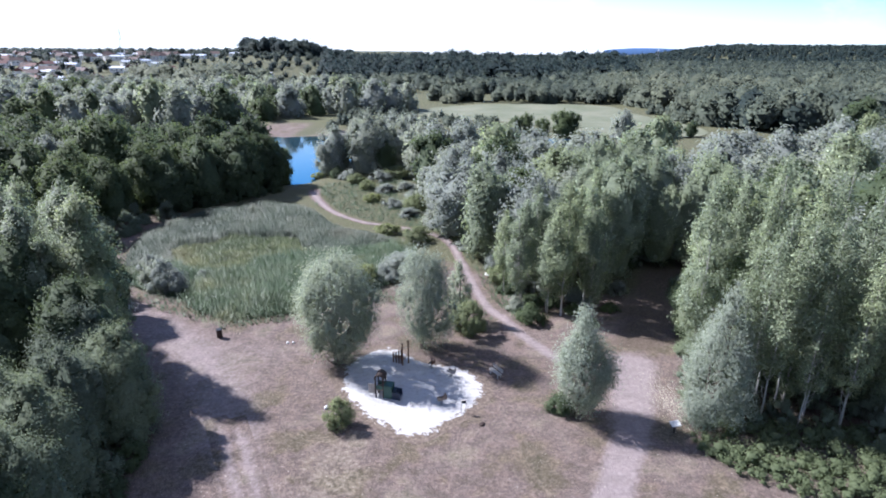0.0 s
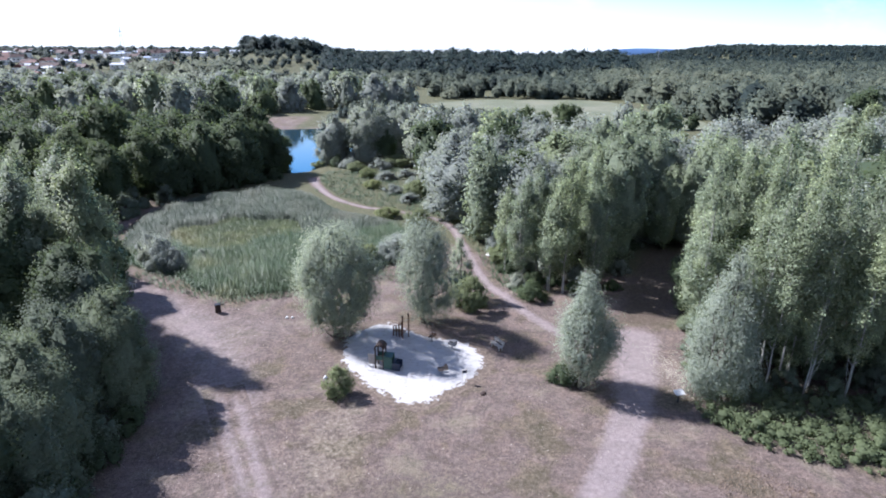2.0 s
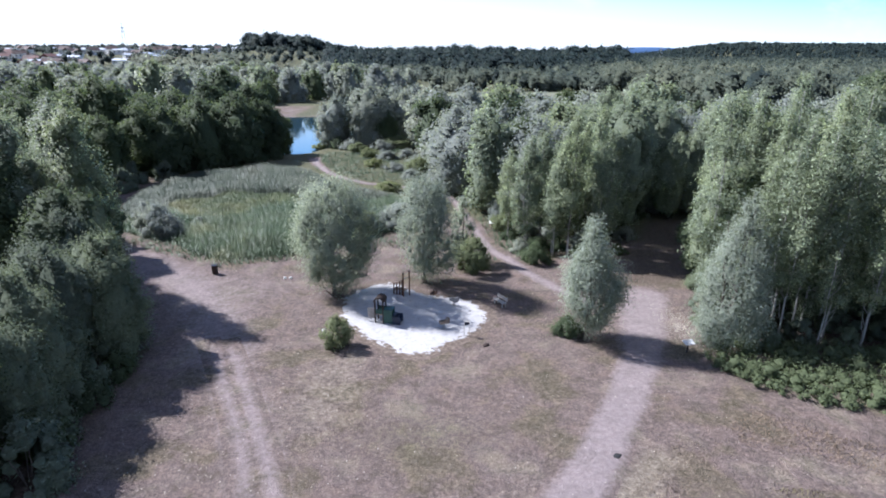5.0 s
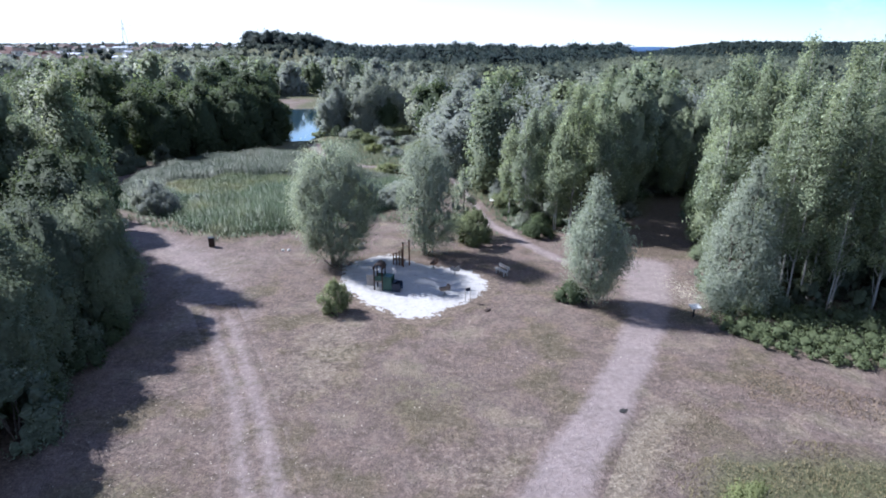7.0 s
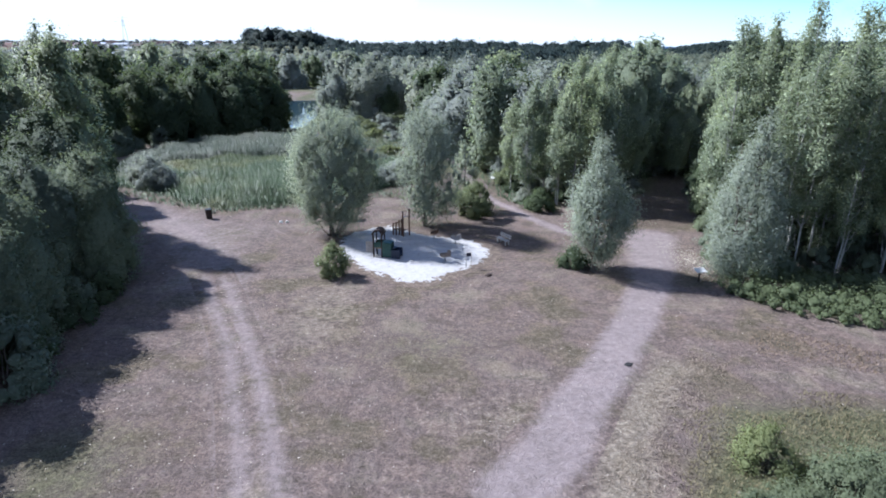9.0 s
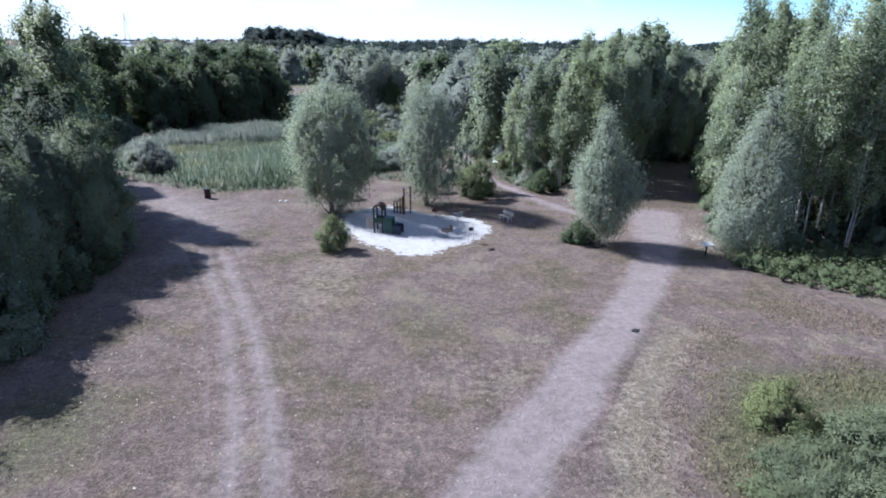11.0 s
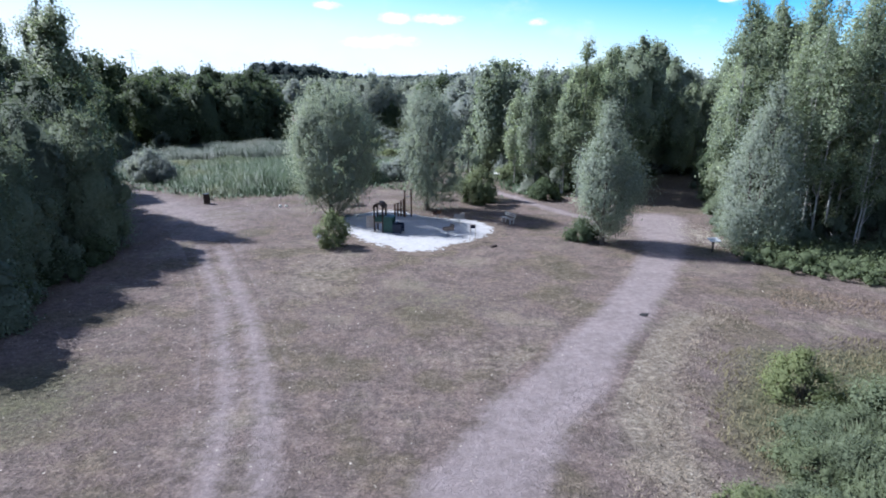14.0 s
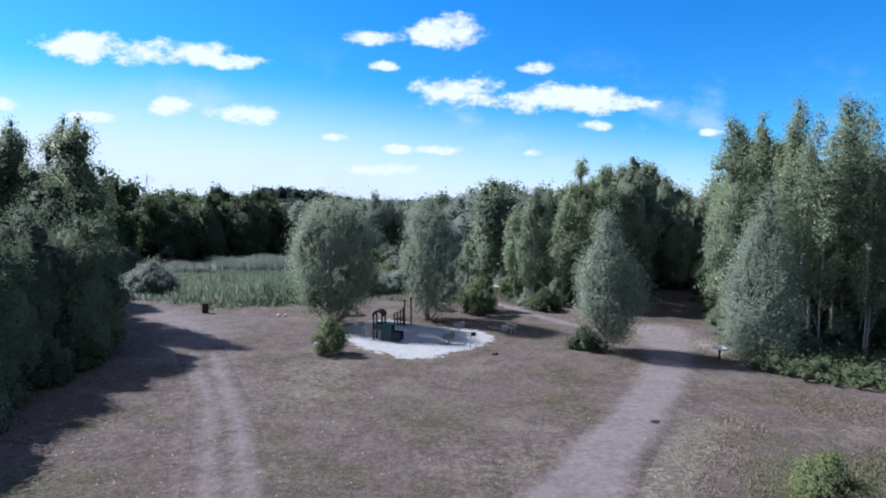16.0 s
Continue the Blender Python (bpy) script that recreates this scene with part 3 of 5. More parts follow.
def make_tree(name, label, category, seed, height, base, radius, shape, leaves, leaf, mat, bark_mat, stems=1, boughs=60, bough=0.8, spread_z=1.1,
              sparse_top=0.0, girth=0.018, limbs=14, droop=0.0, lean=0.03, lumpy=1.0, wobble=0.006, skin=0.7, stray=0.7, inner=0.35, fuzz=0.2, hull=0.0, rings=5, sides=6):
    """A tree with a tapered trunk, limbs and a crown of leafy boughs; stands at the origin."""
    rng = np.random.default_rng(seed)
    root = new(name)
    root.empty_display_size = 0.3
    tagged(root, label, category)
    p, o, shade, c, size, mid, outline = crown(rng, leaves, height, base, radius, shape, boughs, bough, spread_z, sparse_top, lumpy, stray, inner, fuzz)
    wood = Soup()
    axes = []
    for s in range(stems):
        w = 6.28 * s / stems + rng.uniform(0, 1)
        off = 0.0 if stems == 1 else rng.uniform(0.15, 0.35) * radius * 0.5
        top = np.array([math.cos(w) * off * 2.2 + rng.normal() * lean * height, math.sin(w) * off * 2.2 + rng.normal() * lean * height, height * (0.95 if s == 0 else rng.uniform(0.7, 0.9))])
        foot = np.array([math.cos(w) * off * 0.5, math.sin(w) * off * 0.5, -0.25])
        k = 8
        line = [foot + (top - foot) * (i / k) + (np.array([rng.normal(), rng.normal(), 0]) * height * wobble if 0 < i < k else 0) for i in range(k + 1)]
        r0 = girth * height / math.sqrt(stems)
        wood.tube(line, [r0 * (1.35 if i == 0 else 1) * (1 - 0.93 * i / k) + 0.008 for i in range(k + 1)], 7)
        axes.append(np.array(line))
    for i in range(limbs):
        ax = axes[i % stems]
        tip = c[rng.integers(len(c))]
        zz = max(0.3 * base, tip[2] - rng.uniform(0.35, 0.8) * np.hypot(tip[0], tip[1]) - 0.3)
        j = min(len(ax) - 2, max(0, int((zz + 0.25) / (ax[-1][2] + 0.25) * (len(ax) - 1))))
        start = ax[j]
        knee = start * 0.45 + tip * 0.55 + (0, 0, -0.03 * height)
        r = girth * height * 0.33 * (1 - j / len(ax))
        wood.tube([start, knee, tip], [r + 0.012, r * 0.55 + 0.01, 0.008], 5)
    part("trunk", wood.mesh(name + "_trunk", bark_mat, True), root)
    body = None
    if skin:
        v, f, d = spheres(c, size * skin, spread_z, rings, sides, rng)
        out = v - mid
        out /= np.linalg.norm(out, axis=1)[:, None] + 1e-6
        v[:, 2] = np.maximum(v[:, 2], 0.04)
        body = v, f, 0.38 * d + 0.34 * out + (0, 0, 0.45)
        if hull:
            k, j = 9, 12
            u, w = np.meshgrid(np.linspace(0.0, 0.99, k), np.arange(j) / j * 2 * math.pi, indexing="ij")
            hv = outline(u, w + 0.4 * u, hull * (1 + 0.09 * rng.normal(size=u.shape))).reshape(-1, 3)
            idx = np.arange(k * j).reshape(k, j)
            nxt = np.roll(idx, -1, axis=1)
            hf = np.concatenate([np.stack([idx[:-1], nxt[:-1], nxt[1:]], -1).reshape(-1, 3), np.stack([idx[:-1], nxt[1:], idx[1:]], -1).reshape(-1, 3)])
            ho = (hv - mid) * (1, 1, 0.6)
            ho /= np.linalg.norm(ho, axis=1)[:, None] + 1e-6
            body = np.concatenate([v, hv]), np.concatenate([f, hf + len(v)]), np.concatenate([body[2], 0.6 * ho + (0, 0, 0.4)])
    part("crown", leaf_mesh(name + "_crown", p, o, leaf[0], leaf[1], mat, rng, droop, shade, body), root)
    return root


def place(proto, x, y, turn=0.0, s=1.0, sz=None, sink=0.0):
    """A copy of a tree on the ground at x, y."""
    z = float(land(x, y)) - sink
    m = Matrix.LocRotScale((x, y, z), Euler((0, 0, turn)), (s, s, sz or s))
    return copy_thing(proto, m)


def settle(proto, x, y, turn=0.0):
    proto.matrix_basis = pose(x, y, float(land(x, y)), 0, 0, math.degrees(turn))
    return proto

rnd = random.Random(7)

# willows round the sand pit
settle(make_tree("willow_tree", "round grey-green willow beside the white sand pit", "tree", 11, 11.4, 1.5, 3.75, "egg", 44000, (0.22, 0.062), M_WILLOW, M_BARK,
                 boughs=190, bough=0.85, spread_z=1.5, droop=-0.8, skin=0.36, stray=0.9, lumpy=0.7, limbs=34, fuzz=0.34), -10.3, 48.6)
settle(make_tree("willow_tree", "slender grey-green willow behind the sand pit", "tree", 12, 11.3, 1.3, 2.75, "egg", 28000, (0.22, 0.062), M_WILLOW, M_BARK,
                 boughs=130, bough=0.72, spread_z=1.6, droop=-0.8, skin=0.3, stray=0.9, lumpy=0.9, limbs=30, fuzz=0.4), -1.9, 51.9)
settle(make_tree("willow_tree", "narrow willow with foliage hanging low by the path", "tree", 13, 10.3, 1.35, 2.8, "drop", 26000, (0.22, 0.062), M_WILLOW, M_BARK,
                 boughs=130, bough=0.70, spread_z=1.5, droop=-0.8, skin=0.3, stray=0.9, lumpy=0.9, limbs=30, fuzz=0.4), 11.6, 40.1)
settle(make_tree("willow_tree", "grey willow leaning at the wood edge by the sign", "tree", 14, 12.5, 0.2, 3.4, "tear", 34000, (0.22, 0.062), M_WILLOW, M_BARK,
                 boughs=170, bough=0.74, spread_z=1.6, droop=-0.6, stems=3, skin=0.33, stray=0.9, lumpy=1.0, fuzz=0.4), 22.9, 40.6)

# shrubs
shrub = make_tree("shrub", "leafy green shrub on dry grass", "shrub", 21, 2.6, 0.15, 1.15, "round", 3800, (0.16, 0.09), M_SHRUB, M_BARK, stems=3, boughs=40, bough=0.34, limbs=8, stray=0.9, skin=0.5)
settle(shrub, -8.4, 39.1)
shrub_b = make_tree("shrub", "broad green shrub casting shade on the grass", "shrub", 22, 3.6, 0.1, 2.2, "round", 4200, (0.19, 0.10), M_SHRUB, M_BARK, stems=3, boughs=50, bough=0.55, limbs=8, stray=0.8)
settle(shrub_b, 3.3, 55.6)
shrub_c = make_tree("shrub", "grey-green willow shrub among reeds", "shrub", 23, 3.0, 0.0, 2.2, "dome", 1900, (0.26, 0.09), M_GREY, M_BARK, stems=4, boughs=28, bough=0.66, limbs=6, spread_z=1.3)
settle(shrub_c, -37.5, 68.5)
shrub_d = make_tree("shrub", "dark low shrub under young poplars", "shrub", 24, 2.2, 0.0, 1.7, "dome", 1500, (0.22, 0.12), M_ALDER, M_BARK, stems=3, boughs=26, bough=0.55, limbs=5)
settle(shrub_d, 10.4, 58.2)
place(shrub_c, -36.0, 67.0, 1.0, 1.25)
place(shrub_c, -34.0, 66.0, 1.0, 0.9)
place(shrub_c, -39.8, 71.5, 2.0, 0.95)
place(shrub_c, -31.6, 69.0, 2.6, 0.55)
settle(make_tree("young_willow", "thin young willow behind the green shrub", "tree", 25, 7.0, 0.6, 1.2, "willow", 3000, (0.26, 0.09), M_WILLOW, M_BARK, boughs=40, bough=0.4, spread_z=1.6, skin=0.4), 2.2, 58.6)

# left cluster
pop_a = make_tree("poplar_tree", "tall poplar with glittering leaves at the wood edge", "tree", 31, 18.3, 2.0, 3.4, "poplar", 15000, (0.20, 0.15), M_POPLAR, M_PALE_BARK,
                  boughs=85, bough=0.85, spread_z=1.35, sparse_top=0.35, limbs=34, girth=0.009, skin=0.5, hull=0.5, stray=0.9, fuzz=0.2, inner=0.2)
settle(pop_a, -31.6, 47.8)
pop_b = make_tree("poplar_tree", "tall sparse poplar with pale trunk", "tree", 32, 18.6, 1.2, 2.8, "poplar", 14000, (0.17, 0.13), M_POPLAR, M_PALE_BARK,
                  boughs=95, bough=0.62, spread_z=1.5, sparse_top=0.1, limbs=40, girth=0.0055, lean=0.006, wobble=0.002, skin=0.3, stray=0.9, fuzz=0.2, inner=0.2)
settle(pop_b, 24.5, 48.2)
# darker leaves than M_WILLOW: the wood edge's shade is partly in the colour
grey_a = make_tree("willow_tree", "bushy grey willow at the shaded wood edge", "tree", 33, 9.6, 0.3, 2.8, "willow", 15000, (0.17, 0.065), M_SALLOW, M_BARK, boughs=75, bough=0.68, spread_z=1.4, stems=3, skin=0.6, stray=0.9, hull=0.66)
settle(grey_a, -25.2, 38.2)
# alder leaves chosen dark, so the colour carries the left cluster's shade
dark_a = make_tree("alder_tree", "broad alder, its leaves kept dark for the wood's shade", "tree", 34, 12.0, 0.8, 3.6, "willow", 12000, (0.17, 0.11), M_ALDER, M_BARK, boughs=60, bough=0.95, stems=2, skin=0.7, hull=0.74)
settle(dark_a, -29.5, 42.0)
bush_l = make_tree("shrub", "leafy shrub in the shade of the wood edge", "shrub", 35, 4.0, 0.0, 2.3, "dome", 2700, (0.19, 0.09), M_SALLOW, M_BARK, stems=4, boughs=30, bough=0.7, limbs=6)
settle(bush_l, -22.0, 23.8)
for x, y, s in ((-36.2, 46.5, 1.0), (-38.5, 53.0, 0.85), (-43.0, 49.0, 1.05), (-46.0, 60.0, 0.9), (-34.0, 49.6, 1.02), (-40.5, 51.0, 1.0)):
    place(pop_a, x, y, rnd.uniform(0, 6), s * rnd.uniform(0.95, 1.05))
for x, y, s in ((-26.8, 34.8, 1.04), (-29.0, 40.2, 1.12), (-26.2, 31.0, 1.0), (-25.4, 27.4, 0.92), (-25.0, 23.2, 0.75), (-27.0, 26.0, 0.9), (-27.6, 21.6, 0.8), (-28.6, 31.6, 1.05)):
    place(grey_a, x, y, rnd.uniform(0, 6), s)
# mostly out of view: alders added so that their shadow falls on the wood edge
tall_a = make_tree("alder_tree", "tall dense alder added to shade the wood edge", "tree", 36, 18.0, 0.8, 5.2, "willow", 6500, (0.36, 0.24), M_ALDER, M_BARK, boughs=70, bough=1.25, stems=2, skin=0.8, hull=0.8)
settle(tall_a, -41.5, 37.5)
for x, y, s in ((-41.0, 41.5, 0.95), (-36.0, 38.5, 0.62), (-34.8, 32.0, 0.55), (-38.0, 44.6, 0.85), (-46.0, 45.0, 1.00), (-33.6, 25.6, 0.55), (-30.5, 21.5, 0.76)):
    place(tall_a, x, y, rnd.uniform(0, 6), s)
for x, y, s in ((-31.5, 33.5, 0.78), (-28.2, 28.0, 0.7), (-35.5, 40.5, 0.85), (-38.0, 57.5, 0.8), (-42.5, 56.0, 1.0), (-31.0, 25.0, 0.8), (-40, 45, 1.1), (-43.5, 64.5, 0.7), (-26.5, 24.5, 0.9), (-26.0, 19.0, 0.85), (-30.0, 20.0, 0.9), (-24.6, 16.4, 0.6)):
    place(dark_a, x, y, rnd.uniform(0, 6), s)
for x, y, s in ((-24.0, 27.5, 0.8), (-24.5, 19.5, 0.9), (-26.8, 43.0, 0.6), (-24.3, 33.0, 0.6), (-31.5, 50.0, 0.7), (-36.0, 57.0, 0.6), (-50.0, 76.5, 0.9), (-52.0, 83.0, 1.0), (-53.0, 90.0, 1.0), (-47.0, 71.0, 0.8), (-49.5, 98.0, 0.9), (-55, 86, 1.1), (-54, 95, 1.0)):
    place(bush_l, x, y, rnd.uniform(0, 6), s)
# dark shrubs added where the left edge and the alder row lie in shade
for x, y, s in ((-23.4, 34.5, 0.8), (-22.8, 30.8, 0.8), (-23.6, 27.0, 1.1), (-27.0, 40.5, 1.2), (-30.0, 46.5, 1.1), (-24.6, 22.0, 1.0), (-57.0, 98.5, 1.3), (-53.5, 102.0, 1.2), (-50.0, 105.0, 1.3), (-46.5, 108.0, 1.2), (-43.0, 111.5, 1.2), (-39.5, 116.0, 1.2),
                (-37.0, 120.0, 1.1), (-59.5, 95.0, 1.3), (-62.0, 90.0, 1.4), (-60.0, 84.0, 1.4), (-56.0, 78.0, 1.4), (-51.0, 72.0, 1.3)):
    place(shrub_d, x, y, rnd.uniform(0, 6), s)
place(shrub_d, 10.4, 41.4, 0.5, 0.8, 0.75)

# young poplars left of the main path
pop_c = make_tree("poplar_tree", "young poplar with bare lower trunk", "tree", 41, 13.2, 1.9, 2.4, "poplar", 9500, (0.18, 0.14), M_POPLAR, M_PALE_BARK,
                  boughs=60, bough=0.68, spread_z=1.35, sparse_top=0.2, limbs=24, girth=0.007, stems=2, wobble=0.004, skin=0.32, stray=0.9, fuzz=0.2, inner=0.2)
settle(pop_c, 9.6, 62.5)
pop_d = make_tree("poplar_tree", "tall young poplar with bare lower trunk", "tree", 42, 16.0, 2.2, 2.6, "poplar", 11000, (0.18, 0.14), M_POPLAR, M_PALE_BARK,
                  boughs=65, bough=0.72, spread_z=1.35, sparse_top=0.4, limbs=26, girth=0.007, wobble=0.004, skin=0.32, stray=0.9, fuzz=0.2, inner=0.2)
settle(pop_d, 14.0, 59.5)
green_t = make_tree("ash_tree", "soft green ash tree beside the shaded path", "tree", 43, 17.5, 2.0, 4.0, "willow", 10000, (0.26, 0.13), M_POPLAR, M_BARK, boughs=80, bough=0.95, girth=0.012, skin=0.7, hull=0.72)
settle(green_t, 22.6, 70.0)
for x, y, s in ((11.8, 65.5, 1.0), (12.5, 60.2, 0.9), (8.0, 66.0, 0.85), (16.0, 64.0, 1.1), (13.5, 68.0, 0.9), (17.4, 59.6, 0.86), (19.2, 63.0, 0.9)):
    place(pop_c, x, y, rnd.uniform(0, 6), s)
for x, y, s in ((16.8, 61.0, 0.95), (15.7, 70.0, 0.86), (19.0, 67.0, 1.0), (12.5, 71.5, 0.8), (21.8, 67.4, 0.82)):
    place(pop_d, x, y, rnd.uniform(0, 6), s)
for x, y, s in ((20.5, 75.5, 0.9), (26.0, 78.0, 0.95), (24.5, 86.0, 1.0), (30.6, 79.0, 0.9), (24.6, 76.6, 0.7), (35.5, 76.0, 0.8), (28.4, 51.4, 1.04), (30.5, 84.0, 0.95), (27.4, 77.6, 0.72), (31.6, 75.6, 0.7)):
    place(green_t, x, y, rnd.uniform(0, 6), s)

# wood edge right of the main path
pop_e = make_tree("poplar_tree", "very tall poplar with a high crown", "tree", 46, 20.0, 6.0, 2.7, "poplar", 9000, (0.18, 0.13), M_POPLAR, M_PALE_BARK, boughs=70, bough=0.62, spread_z=1.5, limbs=34, girth=0.006, lean=0.005, wobble=0.002, skin=0.3, stray=0.9, fuzz=0.2, inner=0.2)
settle(pop_e, 30.2, 48.4)
for x, y, s in ((33.6, 47.0, 0.98), (36.8, 45.2, 1.02), (27.8, 49.6, 0.95), (33.0, 53.0, 1.0), (40.5, 47.0, 1.0), (28.6, 55.0, 0.92), (38.0, 51.0, 1.0)):
    place(pop_e, x, y, rnd.uniform(0, 6), s)
for x, y, s in ((27.6, 45.0, 0.95), (26.7, 51.6, 1.0), (31.6, 45.0, 1.05), (29.6, 41.6, 0.9), (29.4, 56.5, 0.95), (38.5, 46.0, 1.0), (32.0, 62.0, 0.95), (36.5, 41.0, 0.8)):
    place(pop_b, x, y, rnd.uniform(0, 6), s)
for x, y, s in ((33.0, 43.5, 0.7), (24.6, 45.4, 0.7), (38.6, 41.4, 0.75), (42.5, 39.5, 0.95)):
    place(grey_a, x, y, rnd.uniform(0, 6), s)
for x, y, s in ((27.5, 47.5, 1.0), (26.9, 54.4, 0.7), (30.5, 54.0, 0.9)):
    place(dark_a, x, y, rnd.uniform(0, 6), s)
for x, y, s in ((25.0, 39.3, 0.6), (28.0, 39.0, 0.65), (31.0, 38.2, 0.6), (34.5, 37.2, 0.7), (38.0, 36.5, 0.7), (23.4, 46.0, 0.7), (25.2, 50.6, 0.6), (27.6, 57.5, 0.6), (30.4, 65.5, 0.7), (22.6, 43.5, 0.5), (26.4, 41.6, 0.6), (29.4, 43.2, 0.7), (32.2, 41.0, 0.6), (35.5, 39.6, 0.6), (39.5, 39.0, 0.8), (30.2, 46.4, 0.9), (43.5, 38.0, 1.0), (36.5, 43.5, 1.1)):
    place(bush_l, x, y, rnd.uniform(0, 6), s)

birch = make_tree("birch_tree", "airy birch with thin white trunk", "tree", 45, 16.0, 3.2, 2.0, "poplar", 6500, (0.16, 0.11), M_POPLAR, M_PALE_BARK, boughs=60, bough=0.5, spread_z=1.4, sparse_top=0.2, limbs=34, girth=0.0048, lean=0.008, wobble=0.002, skin=0, stray=1.3)
settle(birch, 27.0, 40.2)
for x, y, s in ((28.6, 41.2, 1.08), (30.4, 39.9, 0.95), (25.4, 42.6, 0.9), (33.2, 39.4, 1.0), (36.0, 38.6, 0.9), (31.5, 42.2, 1.1), (34.6, 41.0, 1.05), (38.4, 40.4, 1.0), (29.4, 38.9, 0.8), (26.0, 41.0, 1.0), (27.8, 42.6, 1.12), (32.4, 38.4, 0.9), (40.6, 39.0, 1.0)):
    place(birch, x, y, rnd.uniform(0, 6), s)

# woods: lighter trees, for distances of sixty metres and more
SORTS = (("willow_tree", "grey willow in the wood", 13.5, 0.3, 5.3, "willow", 0.7, M_GREY, 1.3),
         ("willow_tree", "pale grey willow in the wood", 12.5, 0.2, 4.9, "egg", 0.7, M_GREY, 1.4),
         ("poplar_tree", "green poplar in the wood", 15.5, 0.8, 4.2, "willow", 0.8, M_POPLAR, 1.3),
         ("alder_tree", "dark green alder in the wood", 14.0, 0.7, 5.0, "willow", 0.8, M_ALDER, 1.15),
         ("alder_tree", "broad dark alder in the wood", 13.0, 0.5, 5.4, "egg", 0.8, M_ALDER, 1.1))


def sorts(seed, leaves, leaf, limbs, boughs, bough, rings, sides):
    return [make_tree(n, l, "tree", seed + i, h, b, r, shape, leaves, (leaf, leaf * slim), mat, M_BARK, boughs=boughs, bough=bough, spread_z=sz, limbs=limbs, skin=0.66, stray=0.6, fuzz=0.24, inner=0.5, hull=0.64, rings=rings, sides=sides)
            for i, (n, l, h, b, r, shape, slim, mat, sz) in enumerate(SORTS)]


wood_kinds = sorts(51, 5600, 0.41, 5, 60, 1.15, 4, 5)
wood_far = sorts(71, 2500, 0.60, 2, 40, 1.35, 4, 5)
wood_belt = sorts(81, 760, 1.05, 1, 22, 1.75, 4, 5)
spots = ((50.0, 60.0), (56.0, 66.0), (44.0, 70.0), (-66.0, 100.0), (-56.0, 104.0))
spots_far = ((60.0, 120.0), (70.0, 128.0), (52.0, 135.0), (-80.0, 128.0), (-90.0, 134.0))
spots_belt = ((-100.0, 262.0), (-120.0, 270.0), (-140.0, 262.0), (-160.0, 268.0), (-84.0, 282.0))
for kinds, places in ((wood_kinds, spots), (wood_far, spots_far), (wood_belt, spots_belt)):
    for proto, (x, y) in zip(kinds, places):
        settle(proto, x, y, rnd.uniform(0, 6))
taken = [*spots, *spots_far, *spots_belt, (9.6, 62.5), (14, 59.5), (22.6, 70), (11.8, 65.5), (16, 64), (19, 67), (20.5, 75.5), (26, 78), (24.5, 86), (28.5, 56.5), (33, 50), (30.5, 61), (38.5, 46), (34.5, 42.5), (43, 43)]


def fill(poly, gap, weights, lo, hi, seed, sink=0.0):
    """Trees spread over a polygon, no two nearer than gap."""
    r = random.Random(seed)
    xs, ys = [p[0] for p in poly], [p[1] for p in poly]
    tries = int((max(xs) - min(xs)) * (max(ys) - min(ys)) / gap ** 2 * 12)
    for _ in range(tries):
        x, y = r.uniform(min(xs), max(xs)), r.uniform(min(ys), max(ys))
        if abs(x) > 0.82 * y + 5 or not inside(np.array(x), np.array(y), poly):
            continue
        if any((x - a) ** 2 + (y - b) ** 2 < gap * gap for a, b in taken) or edge_distance(np.array(x), np.array(y), MAIN_PATH, False) < 6.5:
            continue
        taken.append((x, y))
        proto = r.choices(wood_kinds if y < 100 else wood_far if y < 215 else wood_belt, weights)[0]
        s = r.uniform(lo, hi)
        place(proto, x, y, r.uniform(0, 6.28), s * r.uniform(0.9, 1.15), s * r.uniform(0.9, 1.12), sink)


fill(WOODS_LEFT, 7.2, (1.2, 0.6, 1, 6, 5), 0.8, 1.12, 61)
fill([(28, 54), (36, 47), (48, 42), (62, 40), (120, 52), (110, 80), (34.5, 80), (33, 76), (29.5, 64)], 8.6, (2, 2, 6, 0.5, 0.5), 0.85, 1.12, 62)
fill([(36, 80), (120, 70)] + WOODS_RIGHT[4:11], 7.4, (6, 6, 1.0, 0.3, 0.2), 0.8, 1.1, 65)
fill([(27.5, 77), (33, 75), (44, 102), (36, 104), (29, 82)], 4.6, (1, 1, 5, 2, 1), 0.8, 1.1, 66)
fill(WOODS_MID, 6.2, (5, 4, 4, 1, 0.7), 0.9, 1.15, 63)

BELT = [(-250, 222), (-150, 219), (-113, 219), (-90, 222), (-76, 262), (-39, 280), (-14, 293), (-16, 318), (-70, 345), (-300, 330)]
fill(BELT, 9.6, (5, 2, 1.0, 2, 2), 1.0, 1.3, 64, 2.2)
for kinds in (wood_kinds, wood_far, wood_belt):
    for proto in kinds:
        proto["group"] = "trees of the woods"

# trees on the lake shore
for k, x, y, s in ((0, -19.5, 143, 1.12), (0, -27.5, 142, 0.88), (0, -12.5, 151, 1.05), (3, -16, 147, 0.9), (0, -7, 150, 1.0), (4, -39.6, 126.5, 0.9), (4, -41.0, 123.0, 0.95), (3, -42.6, 128.5, 0.9), (3, -38.2, 130.5, 0.75), (3, -43.0, 119.5, 1.0), (4, -42, 115.5, 0.95), (3, -47, 109.5, 0.95), (4, -52, 105, 0.95), (0, -16, 143.5, 1.0), (3, -21, 147, 0.9), (0, -11, 146, 0.95), (0, -9, 153, 1.0), (4, -29, 146.5, 0.6), (3, -14, 140, 0.6)):
    place(wood_kinds[k], x, y, rnd.uniform(0, 6), s)
